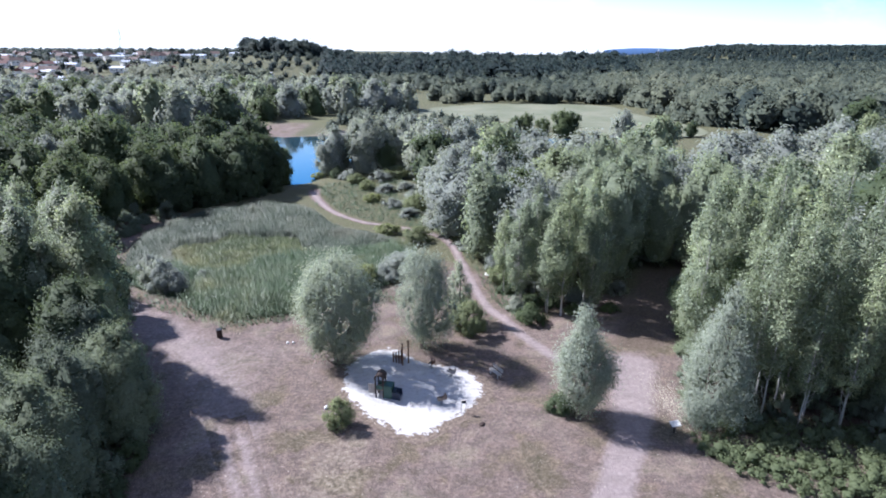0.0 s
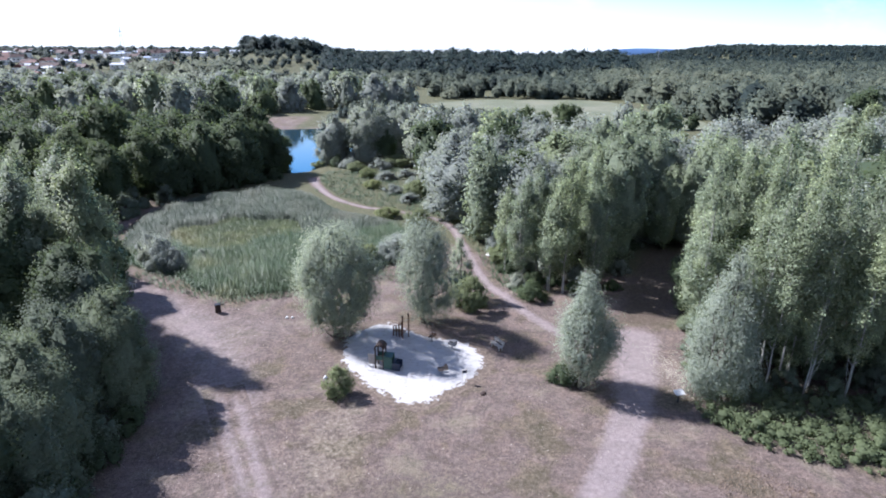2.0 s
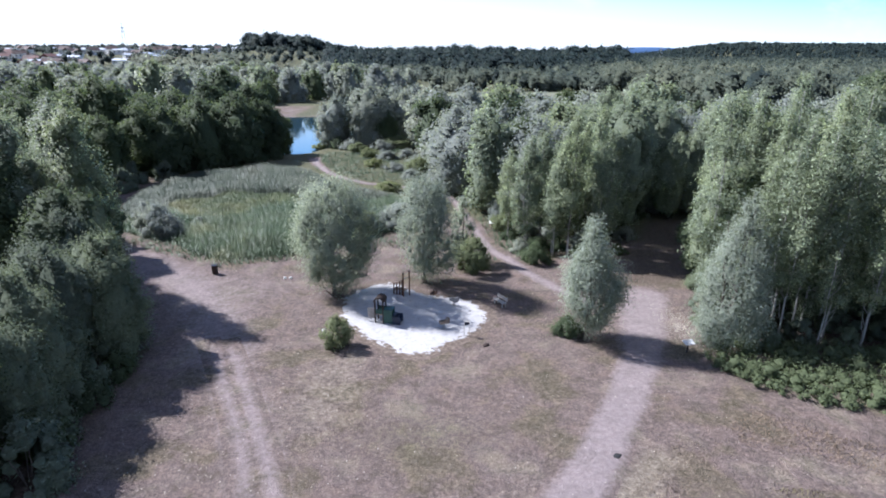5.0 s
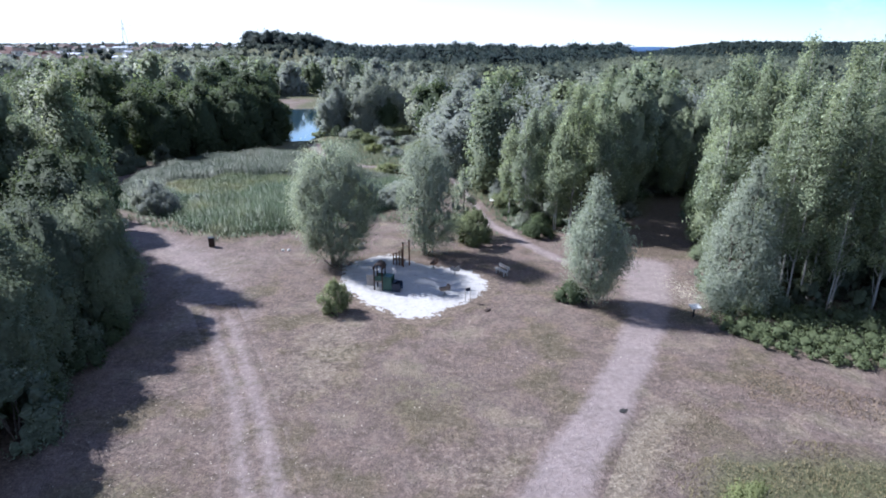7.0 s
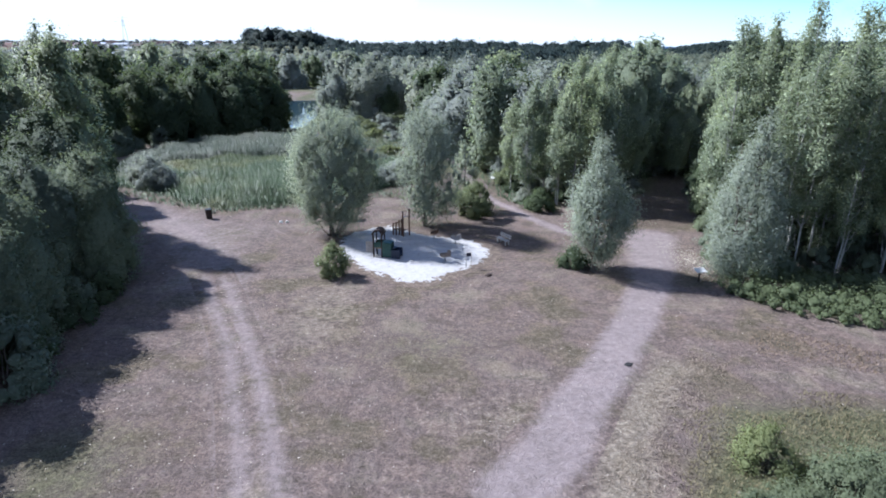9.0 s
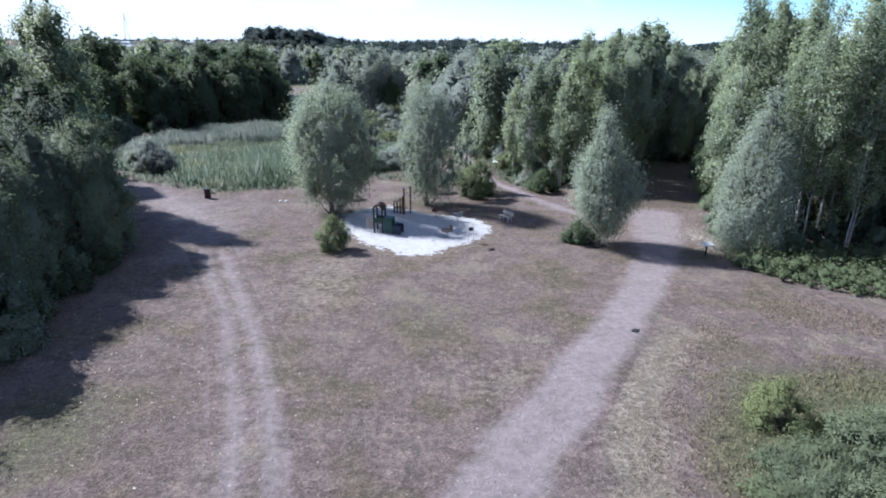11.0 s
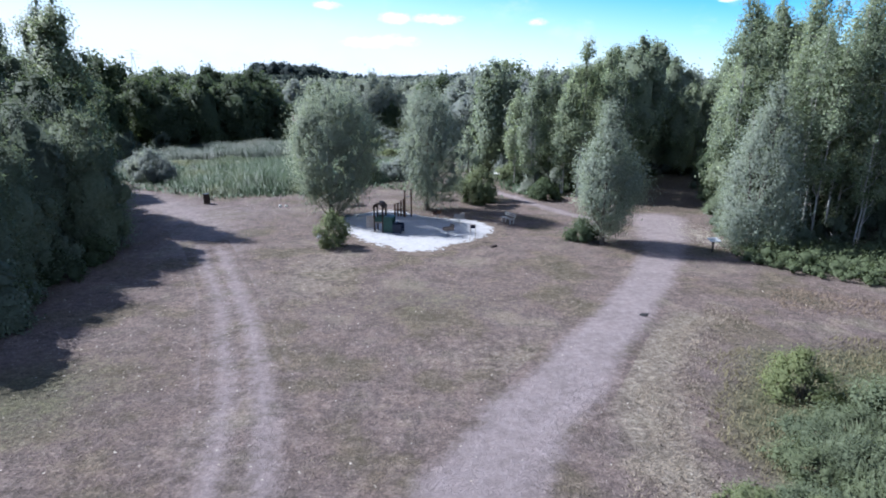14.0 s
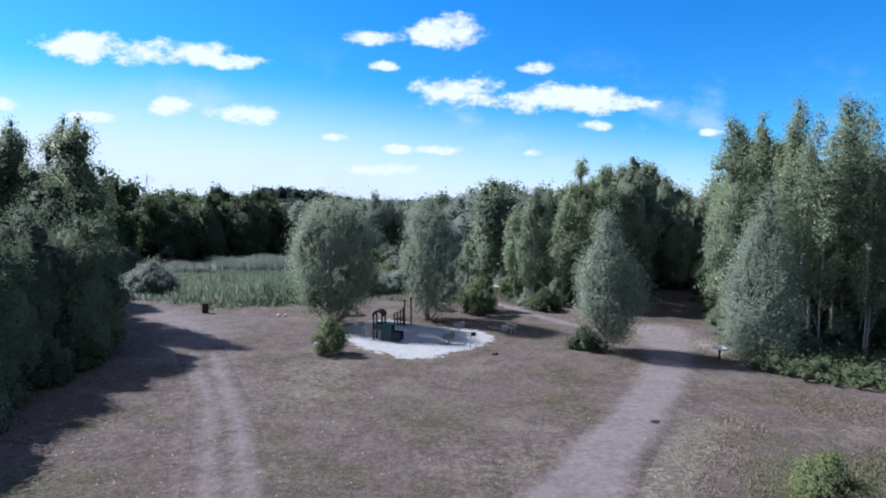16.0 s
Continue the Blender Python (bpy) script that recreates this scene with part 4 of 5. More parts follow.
for k, x, y, s in ((3, 27, 207, 0.55), (3, 31, 209, 0.6), (4, 37, 206, 0.55), (4, 44, 206, 0.75), (4, 46.5, 208, 0.7), (4, 76, 207, 0.4), (4, 81, 206, 0.42), (4, 86, 207, 0.4), (4, 92, 208, 0.45), (0, 64, 199, 0.8)):
    place(wood_far[k], x, y, rnd.uniform(0, 6), s)
place(shrub_d, -25.5, 136.5, 0, 1.2)

# scrub along the lakeside path and round the reeds
for x, y, s in ((-8, 70.5, 1.1), (-5.6, 72.5, 1.0), (-4.2, 76.0, 1.0), (-10.5, 68.5, 0.9), (-6.5, 75.0, 1.0), (-3.6, 86.8, 1.0), (-9.0, 90.2, 0.9), (4.6, 84.0, 0.8), (6.6, 80.5, 0.8), (7.2, 74.5, 0.9), (6.0, 88.0, 1.0),
                (-14, 112, 0.8), (-10, 108, 0.9), (-6, 112, 1.1), (-12, 120, 0.9), (-17, 123, 0.8), (-8, 122, 1.2), (-20, 129, 0.8), (-15, 131, 1.1), (-11, 136, 1.3), (-22, 134, 1.0), (-4.5, 106, 1.1),
                (-6.0, 100.5, 0.8), (-1.0, 96.5, 1.0), (8.0, 70.0, 0.8), (-30.5, 137.5, 0.8)):
    place(shrub_c if rnd.random() < 0.6 else shrub_b, x, y, rnd.uniform(0, 6), s * rnd.uniform(0.9, 1.5), s * rnd.uniform(0.5, 0.95))

for x, y, s in ((8.8, 61.5, 0.7), (11.5, 62.5, 0.8), (13.5, 62.0, 0.7), (15.5, 60.5, 0.6), (17.0, 63.5, 0.9), (10.5, 66.0, 0.9), (14.0, 67.0, 1.0), (18.5, 66.0, 0.8), (21.0, 68.5, 0.8), (8.5, 66.5, 0.9), (23.5, 74.0, 1.0), (17.0, 57.0, 0.6), (26.6, 76.0, 1.1), (29.0, 77.6, 1.2), (32.6, 78.6, 1.2), (20.2, 61.0, 0.6), (22.6, 65.6, 0.7)):
    place(shrub_c if rnd.random() < 0.5 else shrub_d, x, y, rnd.uniform(0, 6), s * rnd.uniform(0.9, 1.15), s * rnd.uniform(0.7, 1.1))

# shrubs in the near corner
fore_a = make_tree("shrub", "round light green shrub in rough grass", "shrub", 91, 1.9, 0.0, 1.25, "dome", 5200, (0.11, 0.05), M_SHRUB, M_BARK, stems=4, boughs=60, bough=0.28, limbs=6, stray=1.2, skin=0.5)
settle(fore_a, 13.2, 18.4)
place(fore_a, 8.2, 12.0, 2.0, 0.75, 0.6)
place(fore_a, 9.6, 11.6, 4.0, 0.7, 0.55)
M_SCRUB = foliage("scrub leaves", (0.088, 0.118, 0.064), (0.190, 0.222, 0.138), 0.44, 0.65, 0.12, 0.1, 1.4)
fore_b = make_tree("shrub", "dense grey-green sallow scrub in rough grass", "shrub", 92, 1.5, 0.0, 2.0, "dome", 6500, (0.13, 0.05), M_SCRUB, M_BARK, stems=6, boughs=70, bough=0.36, limbs=6, spread_z=1.4, stray=1.2, skin=0.5)
settle(fore_b, 15.4, 16.2)
for x, y, s in ((11.0, 14.0, 0.6), (10.2, 12.2, 0.6), (12.2, 15.8, 0.55), (12.3, 14.2, 0.75), (14.0, 13.4, 0.9), (17.8, 17.4, 0.95), (18.2, 14.6, 1.1), (20.8, 17.8, 1.0), (11.8, 12.0, 0.7), (16.2, 12.2, 1.0), (21.5, 15.0, 1.1), (13.6, 16.0, 0.65), (24.0, 18.4, 1.0), (13.6, 10.6, 0.9)):
    place(fore_b, x, y, rnd.uniform(0, 6), s, s * rnd.uniform(0.75, 1.0))

# ---- far woods ----
M_FARWOOD, ft, fb = material("far woods", 0.75, 0.2)
fgeo = ft.nodes.new("ShaderNodeNewGeometry")
fat = ft.nodes.new("ShaderNodeAttribute")
fat.attribute_name = "tint"
# lowest tint is dark and bluish: far slopes' shade and haze in the colour
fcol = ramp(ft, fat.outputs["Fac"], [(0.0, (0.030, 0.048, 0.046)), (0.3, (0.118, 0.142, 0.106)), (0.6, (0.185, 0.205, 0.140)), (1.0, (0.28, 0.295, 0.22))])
fcol = mix(ft, 1.0, fcol, ramp(ft, fgeo.outputs["Random Per Island"], [(0.0, (0.8, 0.8, 0.8)), (1.0, (1.15, 1.15, 1.12))]), "MULTIPLY")
fmot = noise_tex(ft, 0.6, 6, 0.75)
fcol = mix(ft, 0.8, fcol, ramp(ft, fmot, [(0.34, (0.58, 0.60, 0.58)), (0.5, (1, 1, 1)), (0.66, (1.42, 1.40, 1.38))]), "MULTIPLY")
ft.links.new(fcol, fb.inputs["Base Color"])
fthrough, fblend = ft.nodes.new("ShaderNodeBsdfTranslucent"), ft.nodes.new("ShaderNodeMixShader")
fblend.inputs[0].default_value = 0.4
ft.links.new(fcol, fthrough.inputs[0])
ft.links.new(fb.outputs[0], fblend.inputs[1])
ft.links.new(fthrough.outputs[0], fblend.inputs[2])
ft.links.new(fblend.outputs[0], ft.nodes["Material Output"].inputs["Surface"])
bump(ft, fb, fmot, 0.3, 0.6)


def far_wood(name, label, lo, hi, y0, y1, gap, domes, cards, card, height, tint, seed, keep=None):
    """A wood far off, between two slopes from the place and two distances: crowns of several leafy domes with loose leaf clumps."""
    r = np.random.default_rng(seed)
    n = int((hi - lo) * (y1 * y1 - y0 * y0) / 2 / gap ** 2)
    y = np.sqrt(r.uniform(y0 * y0, y1 * y1, n))
    x = y * r.uniform(lo, hi, n)
    ok = (signed(x, y, FIELD) < -3) & (signed(x, y, LAKE) < -6)
    if keep is not None:
        ok &= keep(x, y)
    x, y = x[ok], y[ok]
    n = len(x)
    drift = waves(x * 0.035 + seed, y * 0.03)
    h = height * np.clip(r.normal(0.92, 0.14, n), 0.6, 1.25) * (1 + 0.14 * drift)
    rad = height * r.uniform(0.36, 0.58, n)
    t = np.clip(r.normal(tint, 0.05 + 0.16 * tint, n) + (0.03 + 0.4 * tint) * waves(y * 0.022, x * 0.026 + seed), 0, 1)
    who = np.repeat(np.arange(n), domes)
    m = len(who)
    core = np.arange(m) % domes == 0
    rb = rad[who] * np.where(core, 0.85, r.uniform(0.4, 0.65, m))
    w, d = r.uniform(0, 6.283, m), np.where(core, 0.05, 1) * (rad[who] - 0.6 * rb) * np.sqrt(r.uniform(0.1, 1, m))
    c = np.stack([x[who] + d * np.cos(w), y[who] + d * np.sin(w), np.zeros(m)], -1)
    tall = 1.25
    c[:, 2] = land(x, y)[who] + np.maximum(h[who] * np.where(core, 0.92, r.uniform(0.55, 1.0, m)) * (1.08 - 0.35 * d / rad[who]) - rb * tall, 0.3 * rb)
    sides = 6 if y1 < 700 else 5
    verts, tri, shade = spheres(c, rb * 0.78, tall, 5 if y1 < 700 else 4, sides, r, 0.09)
    out = verts - np.stack([x, y, land(x, y) + 0.35 * h], -1)[np.repeat(who, len(verts) // m)]
    out /= np.linalg.norm(out, axis=1)[:, None] + 1e-6
    shade = 0.26 * shade + 0.24 * out + (0, 0, 0.7) + 0.10 * r.normal(size=shade.shape)
    own = np.repeat(who, len(verts) // m)
    if cards:
        pick = r.integers(0, m, n * cards)
        o = r.normal(size=(len(pick), 3))
        o[:, 2] = np.abs(o[:, 2])
        o /= np.linalg.norm(o, axis=1)[:, None]
        q = c[pick] + o * (rb[pick] * (1 + 0.13 * r.normal(size=len(pick))))[:, None] * (1, 1, tall)
        nor = o + r.normal(size=o.shape) * 0.4
        nor /= np.linalg.norm(nor, axis=1)[:, None]
        a = np.cross(nor, r.normal(size=o.shape))
        a /= np.linalg.norm(a, axis=1)[:, None]
        b = np.cross(nor, a)
        k = card * r.uniform(0.6, 1.3, (len(pick), 1)) / 2
        loose = np.stack([q - a * k * 0.6 + b * k * 0.8, q - a * k * 0.6 - b * k * 0.8, q + a * k * 1.2], 1).reshape(-1, 3)
        tri = np.concatenate([tri, np.arange(len(loose)).reshape(-1, 3) + len(verts)])
        verts, shade, own = np.concatenate([verts, loose]), np.concatenate([shade, np.repeat(0.4 * o + (0, 0, 0.6), 3, 0)]), np.concatenate([own, np.repeat(who[pick], 3)])
    me = mesh_from(name, verts, tri, M_FARWOOD, True)
    rounded(me, shade)
    layer = me.attributes.new("tint", "FLOAT", "POINT")
    layer.data.foreach_set("value", t[own].astype(np.float32))
    return tagged(new(name, me), label, "woods", kind="stuff")


far_wood("woods", "mixed green woods behind the meadow", 0.26, 0.86, 215, 480, 8.6, 5, 200, 1.5, 14, 0.34, 101, lambda x, y: (x > 112) | (y > 350))
far_wood("woods", "green woods across the valley floor", 0.20, 0.86, 480, 850, 10.5, 3, 60, 2.4, 13, 0.26, 102)
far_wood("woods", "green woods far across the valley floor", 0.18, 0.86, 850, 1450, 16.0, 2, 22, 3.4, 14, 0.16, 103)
# tint near 0 colours haze onto the hill and shade onto the ridge
far_wood("woods", "wooded hill on the horizon, coloured dark blue-green for haze", 0.24, 0.86, 1450, 2500, 22.0, 1, 12, 5.0, 17, 0.02, 104)
far_wood("woods", "wooded ridge behind the meadow, darkened for its shaded slope", -0.20, 0.33, 545, 820, 10.0, 3, 64, 2.4, 17, 0.0, 105)
far_wood("woods", "row of trees and bushes behind the meadow", -0.02, 0.30, 345, 440, 7.5, 4, 150, 1.2, 10, 0.3, 106, lambda x, y: (y < 372) | (x > 40) | (y > 425))
far_wood("woods", "scattered trees below the ridge", -0.2, 0.30, 440, 545, 12.0, 4, 110, 1.5, 12, 0.30, 107)
far_wood("woods", "green woods below the town", -0.86, -0.10, 335, 425, 8.0, 4, 130, 1.35, 11, 0.28, 108)
far_wood("woods", "trees among the houses of the town", -0.86, -0.2, 440, 960, 21.0, 2, 40, 1.8, 8, 0.10, 109)
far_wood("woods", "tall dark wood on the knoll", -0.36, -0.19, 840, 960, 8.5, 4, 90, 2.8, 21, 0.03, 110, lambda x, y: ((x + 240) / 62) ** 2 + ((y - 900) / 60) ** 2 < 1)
far_wood("woods", "tall green poplars before the town", -0.53, -0.30, 405, 450, 8.0, 5, 220, 1.5, 19, 0.5, 111)
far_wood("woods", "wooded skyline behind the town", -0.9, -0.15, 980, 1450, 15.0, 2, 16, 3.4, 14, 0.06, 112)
far_wood("woods", "hedges and bushes round the meadow", 0.24, 0.45, 225, 300, 5.0, 3, 50, 0.9, 5, 0.3, 113, lambda x, y: signed(x, y, FIELD) > -16)
far_wood("woods", "low bushes on the far shore", -0.62, 0.10, 206, 300, 5.0, 3, 50, 0.9, 4.0, 0.25, 114, lambda x, y: (signed(x, y, LAKE) < -6) & ((x > -44) | (x < -76)) & (signed(x, y, BELT) < 3) & (signed(x, y, FIELD) < -8))

# far hills; the haze of distance is put into their blue colour
M_HILLS = plain("haze-coloured blue hills", (0.075, 0.15, 0.30), 0.9, 0.15, 0.004)
hx = np.linspace(1230, 2200, 40)
hz = 40 + 26 * step(1000, 1500, hx) * (1 + 0.12 * waves(hx * 0.006, 0)) * step(2600, 1500, hx)
hv = [(x, 4450, -10) for x in hx] + [(x, 4480, z) for x, z in zip(hx, hz)] + [(x, 4650, 0) for x in hx]
hf = [(r * 40 + i, r * 40 + i + 1, r * 40 + 41 + i, r * 40 + 40 + i) for r in range(2) for i in range(39)]
tagged(new("backdrop_hills", mesh_from("backdrop_hills", hv, hf, M_HILLS, True)), "haze-coloured blue hills on the far horizon", "hills", kind="structure")

# ---- reeds and grass ----


def reed_material(name, dark, mid, lite, gold):
    m, t, b = material(name, 0.55, 0.3)
    geo = t.nodes.new("ShaderNodeNewGeometry")
    col = ramp(t, noise_tex(t, 0.11, 4, 0.6), [(0.36, dark), (0.46, mid), (0.55, lite), (0.66, gold)])
    col = mix(t, 0.6, col, ramp(t, noise_tex(t, 0.8, 4, 0.6), [(0.35, (0.6, 0.62, 0.6)), (0.5, (1, 1, 1)), (0.66, (1.4, 1.38, 1.3))]), "MULTIPLY")
    col = mix(t, 1.0, col, ramp(t, geo.outputs["Random Per Island"], [(0.0, (0.86, 0.88, 0.86)), (0.85, (1.08, 1.08, 1.08)), (1.0, (1.4, 1.36, 1.3))]), "MULTIPLY")
    t.links.new(col, b.inputs["Base Color"])
    tr = t.nodes.new("ShaderNodeBsdfTranslucent")
    t.links.new(col, tr.inputs[0])
    ms = t.nodes.new("ShaderNodeMixShader")
    ms.inputs[0].default_value = 0.3
    t.links.new(b.outputs[0], ms.inputs[1])
    t.links.new(tr.outputs[0], ms.inputs[2])
    t.links.new(ms.outputs[0], t.nodes["Material Output"].inputs["Surface"])
    return m


M_REEDS = reed_material("reed blades", (0.062, 0.104, 0.056), (0.080, 0.125, 0.066), (0.105, 0.145, 0.082), (0.155, 0.175, 0.085))
M_REEDS_GREY = reed_material("grey reed blades", (0.066, 0.090, 0.064), (0.092, 0.118, 0.084), (0.122, 0.144, 0.106), (0.170, 0.182, 0.135))
M_HOLLOW = reed_material("hollow grass", (0.085, 0.118, 0.055), (0.110, 0.142, 0.064), (0.138, 0.162, 0.072), (0.185, 0.190, 0.088))


def blades(name, label, category, x, y, height, width, mat, seed, bend=0.6):
    """Upright bent blades, each an island of three triangles."""
    r = np.random.default_rng(seed)
    n = len(x)
    z = land(x, y) - 0.03
    w = r.uniform(-1.57, 1.57, n)
    side = np.stack([np.cos(w), np.sin(w), np.zeros(n)], -1) * (width * r.uniform(0.6, 1.4, n) / 2)[:, None]
    h = height * r.uniform(0.65, 1.15, n)
    v = r.uniform(0, 6.283, n)
    b = np.stack([np.cos(v), np.sin(v), np.zeros(n)], -1) * (h * bend * r.uniform(0.2, 1, n))[:, None]
    foot = np.stack([x, y, z], -1)
    up = np.stack([np.zeros(n), np.zeros(n), h], -1)
    quad = np.stack([foot - side * 0.6, foot + side * 0.6, foot + up * 0.6 + b * 0.3 + side, foot + up * 0.6 + b * 0.3 - side, foot + up + b], 1).reshape(-1, 3)
    f = np.arange(n * 5).reshape(n, 5)
    me = mesh_from(name, quad, np.concatenate([f[:, [0, 1, 2]], f[:, [0, 2, 3]], f[:, [3, 2, 4]]], 0), mat, True)
    layer = me.attributes.new("loose", "FLOAT", "POINT")
    layer.data.foreach_set("value", np.ones(n * 5, np.float32))
    rounded(me, np.repeat(np.stack([0.2 * np.sin(w), -0.25 * np.cos(w), np.ones(n)], -1) + 0.12 * r.normal(size=(n, 3)), 5, 0))
    return tagged(new(name, me), label, category, kind="stuff")


def scatter(poly, n, seed, gap_paths=0.0):
    r = np.random.default_rng(seed)
    xs, ys = [p[0] for p in poly], [p[1] for p in poly]
    x, y = r.uniform(min(xs), max(xs), n), r.uniform(min(ys), max(ys), n)
    ok = inside(x, y, poly)
    if gap_paths:
        ok &= path_cover(x, y) < gap_paths
        ok &= ~inside(x, y, SAND)
    return x[ok], y[ok]


HOLLOW = [(-36, 73), (-42, 79), (-38, 84), (-31, 87), (-24, 85.5), (-20, 80), (-23.5, 73.5), (-29, 70.5)]
rx, ry = scatter(REEDS, 125000, 201, 0.5)
hollow = signed(rx, ry, HOLLOW) + 1.6 * waves(rx * 0.8, ry * 0.8) + 2.4 * waves(rx * 0.33 + 4, ry * 0.3)
front = 78.5 - ry + 0.25 * (rx + 25) + 3.0 * waves(rx * 0.35, ry * 0.35) > 0
tall = 1.75 + 0.5 * waves(rx * 0.25, ry * 0.25) + 0.4 * waves(rx * 0.9, ry * 1.1) + 0.25 * np.exp(-((hollow + 2.2) / 1.5) ** 2)
tall *= 0.45 + 0.55 * step(0, 3, signed(rx, ry, REEDS))
for pick, label, mat, seed in (((hollow < 0) & front, "dense green reed bed", M_REEDS, 202), ((hollow < 0) & ~front, "grey-green reed bed with pale heads", M_REEDS_GREY, 215)):
    blades("reed_bed", label, "reeds", rx[pick], ry[pick], tall[pick], 0.062, mat, seed, 0.4)
pick = hollow >= 0
blades("tall_grass", "low yellow-green grass in a hollow of the reeds", "grass", rx[pick], ry[pick], 0.85 + 0.2 * waves(rx[pick], ry[pick]), 0.075, M_HOLLOW, 216, 0.6)
ROUGH = [(-3, 62), (4, 66), (2, 78), (-1, 88), (-8, 93), (-18, 99), (-25, 108), (-30, 122), (-25, 130), (-10, 134), (-4, 118), (-3, 101), (5, 84), (8, 70), (10, 60), (6, 58.5)]
gx, gy = scatter(ROUGH, 26000, 203, 0.35)
blades("tall_grass", "rough yellow-green grass beside the lakeside path", "grass", gx, gy, 0.5 + 0.25 * waves(gx, gy), 0.10, M_REEDS, 204)
EDGE = [(-43, 64), (-38, 62.5), (-31, 59), (-24, 55.6), (-16, 58), (-10, 63.5), (-4, 62), (2, 62), (6, 58), (9, 57), (8, 64), (-4, 68), (-16, 61.5), (-24, 59), (-32, 65)]
gx, gy = scatter(EDGE, 9000, 205, 0.35)
blades("tall_grass", "rough grass along the edge of the reeds", "grass", gx, gy, 0.45, 0.09, M_REEDS, 206)
M_ROUGH = foliage("rough grass", (0.12, 0.108, 0.058), (0.28, 0.245, 0.14), 0.25, 0.6, 0.2)
CORNER = [(7.4, 11), (9, 19), (13, 23.5), (20, 24), (36, 21), (36, 8), (8, 6)]
gx, gy = scatter(CORNER, 32000, 207, 0.3)
ok = signed(gx, gy, CORNER) + 1.2 * waves(gx * 1.3, gy * 1.2) > 0.8
gx, gy = gx[ok], gy[ok]
blades("tall_grass", "rough green and straw grass in the corner", "grass", gx, gy, 0.20 + 0.09 * waves(gx * 2, gy * 2), 0.035, M_ROUGH, 208, 0.9)
HERBS = [(10.2, 10), (11.6, 14.6), (14.2, 16.8), (18, 18.4), (24, 20), (36, 20), (36, 8)]
gx, gy = scatter(HERBS, 26000, 217)
ok = signed(gx, gy, HERBS) + 0.9 * waves(gx * 1.2, gy * 1.3) > 0.2
gx, gy = gx[ok], gy[ok]
blades("herb_stand", "dense upright grey-green herbs in the corner", "herbs", gx, gy, 0.95 + 0.3 * waves(gx * 1.1, gy * 1.2), 0.075, M_SCRUB, 218, 0.3)
LAWN = [(-24, 12), (24, 12), (26, 31), (20, 36), (13, 52), (4, 57), (-14, 57), (-20, 54), (-22, 40), (-20, 26)]
gx, gy = scatter(LAWN, 42000, 209, 0.35)
keep = waves(gx * 0.5, gy * 0.5) + 0.6 * waves(gx * 1.7, gy * 1.9) > -0.35
gx, gy = gx[keep], gy[keep]
blades("dry_grass", "short dry straw-coloured grass", "grass", gx, gy, 0.06, 0.04, M_STRAW, 210, 2.6)
BAND = [(4.5, 11), (6.3, 17), (10.6, 24.5), (14.5, 28.5), (16.5, 26.5), (12.5, 22.5), (9.8, 18.5), (8.4, 14.5), (8.0, 11)]
gx, gy = scatter(BAND, 26000, 213, 0.2)
ok = signed(gx, gy, BAND) + 0.7 * waves(gx * 1.5, gy * 1.4) > 0.3
gx, gy = gx[ok], gy[ok]
blades("dry_grass", "pale straw grass between the path and the scrub", "grass", gx, gy, 0.11 + 0.04 * waves(gx * 2, gy * 2), 0.03, M_STRAW, 214, 1.2)
DRY = [(17.5, 27), (19.2, 34), (22, 31.6), (26, 29.5), (44, 25), (44, 21.5), (24, 24)]
gx, gy = scatter(DRY, 20000, 211, 0.3)
ok = signed(gx, gy, DRY) + 2.2 * waves(gx * 0.8, gy * 0.9) > 1.4
gx, gy = gx[ok], gy[ok]
blades("dry_grass", "withered brown herbs at the wood edge", "grass", gx, gy, 0.16 + 0.07 * waves(gx, gy), 0.04, foliage("withered herbs", (0.12, 0.085, 0.065), (0.27, 0.21, 0.165), 0.2, 0.7, 0.15), 212, 1.1)

# brambles along the wood edge
M_BRAMBLE = foliage("bramble leaves", (0.060, 0.086, 0.050), (0.132, 0.166, 0.102), 0.40, 0.6, 0.2)
BRAMBLE = [(20.0, 37.6), (20.0, 35.2), (21.6, 33.2), (25, 31.2), (31, 29.6), (48, 26.0), (60, 36), (30, 39.0), (23.5, 40.4)]
bx, by = scatter(BRAMBLE, 1500, 221)
br = np.random.default_rng(222)
bs = br.uniform(0.35, 0.85, len(bx)) * (0.45 + 0.55 * step(0, 1.6, signed(bx, by, BRAMBLE)))
bc = np.stack([bx, by, land(bx, by) + bs * br.uniform(0.1, 0.9, len(bx))], -1)
pick = br.integers(0, len(bx), 42000)
bd = br.normal(size=(42000, 3))
bd[:, 2] = np.abs(bd[:, 2])
bd /= np.linalg.norm(bd, axis=1)[:, None]
bp = bc[pick] + bd * (bs[pick] * (1 + 0.34 * br.normal(size=42000)))[:, None]
bv, bf, bn = spheres(bc, bs * 0.62, 1.0, 4, 5, br)
tagged(new("bramble", leaf_mesh("bramble", bp, bd, 0.17, 0.10, M_BRAMBLE, br, 0.0, 0.7 * bd + (0, 0, 0.25), (bv, bf, 0.7 * bn + (0, 0, 0.25)))), "low green bramble thicket along the wood edge", "bramble", kind="stuff")

# fallen leaves
lr = np.random.default_rng(231)
lx = np.concatenate([lr.uniform(-24, 22, 1100), lr.normal(20.3, 0.8, 2000), lr.normal(-12, 5, 260)])
ly = np.concatenate([lr.uniform(11, 56, 1100), lr.normal(42.6, 2.0, 2000), lr.normal(24, 8, 260)])
lp = np.stack([lx, ly, land(lx, ly) + 0.03], -1)
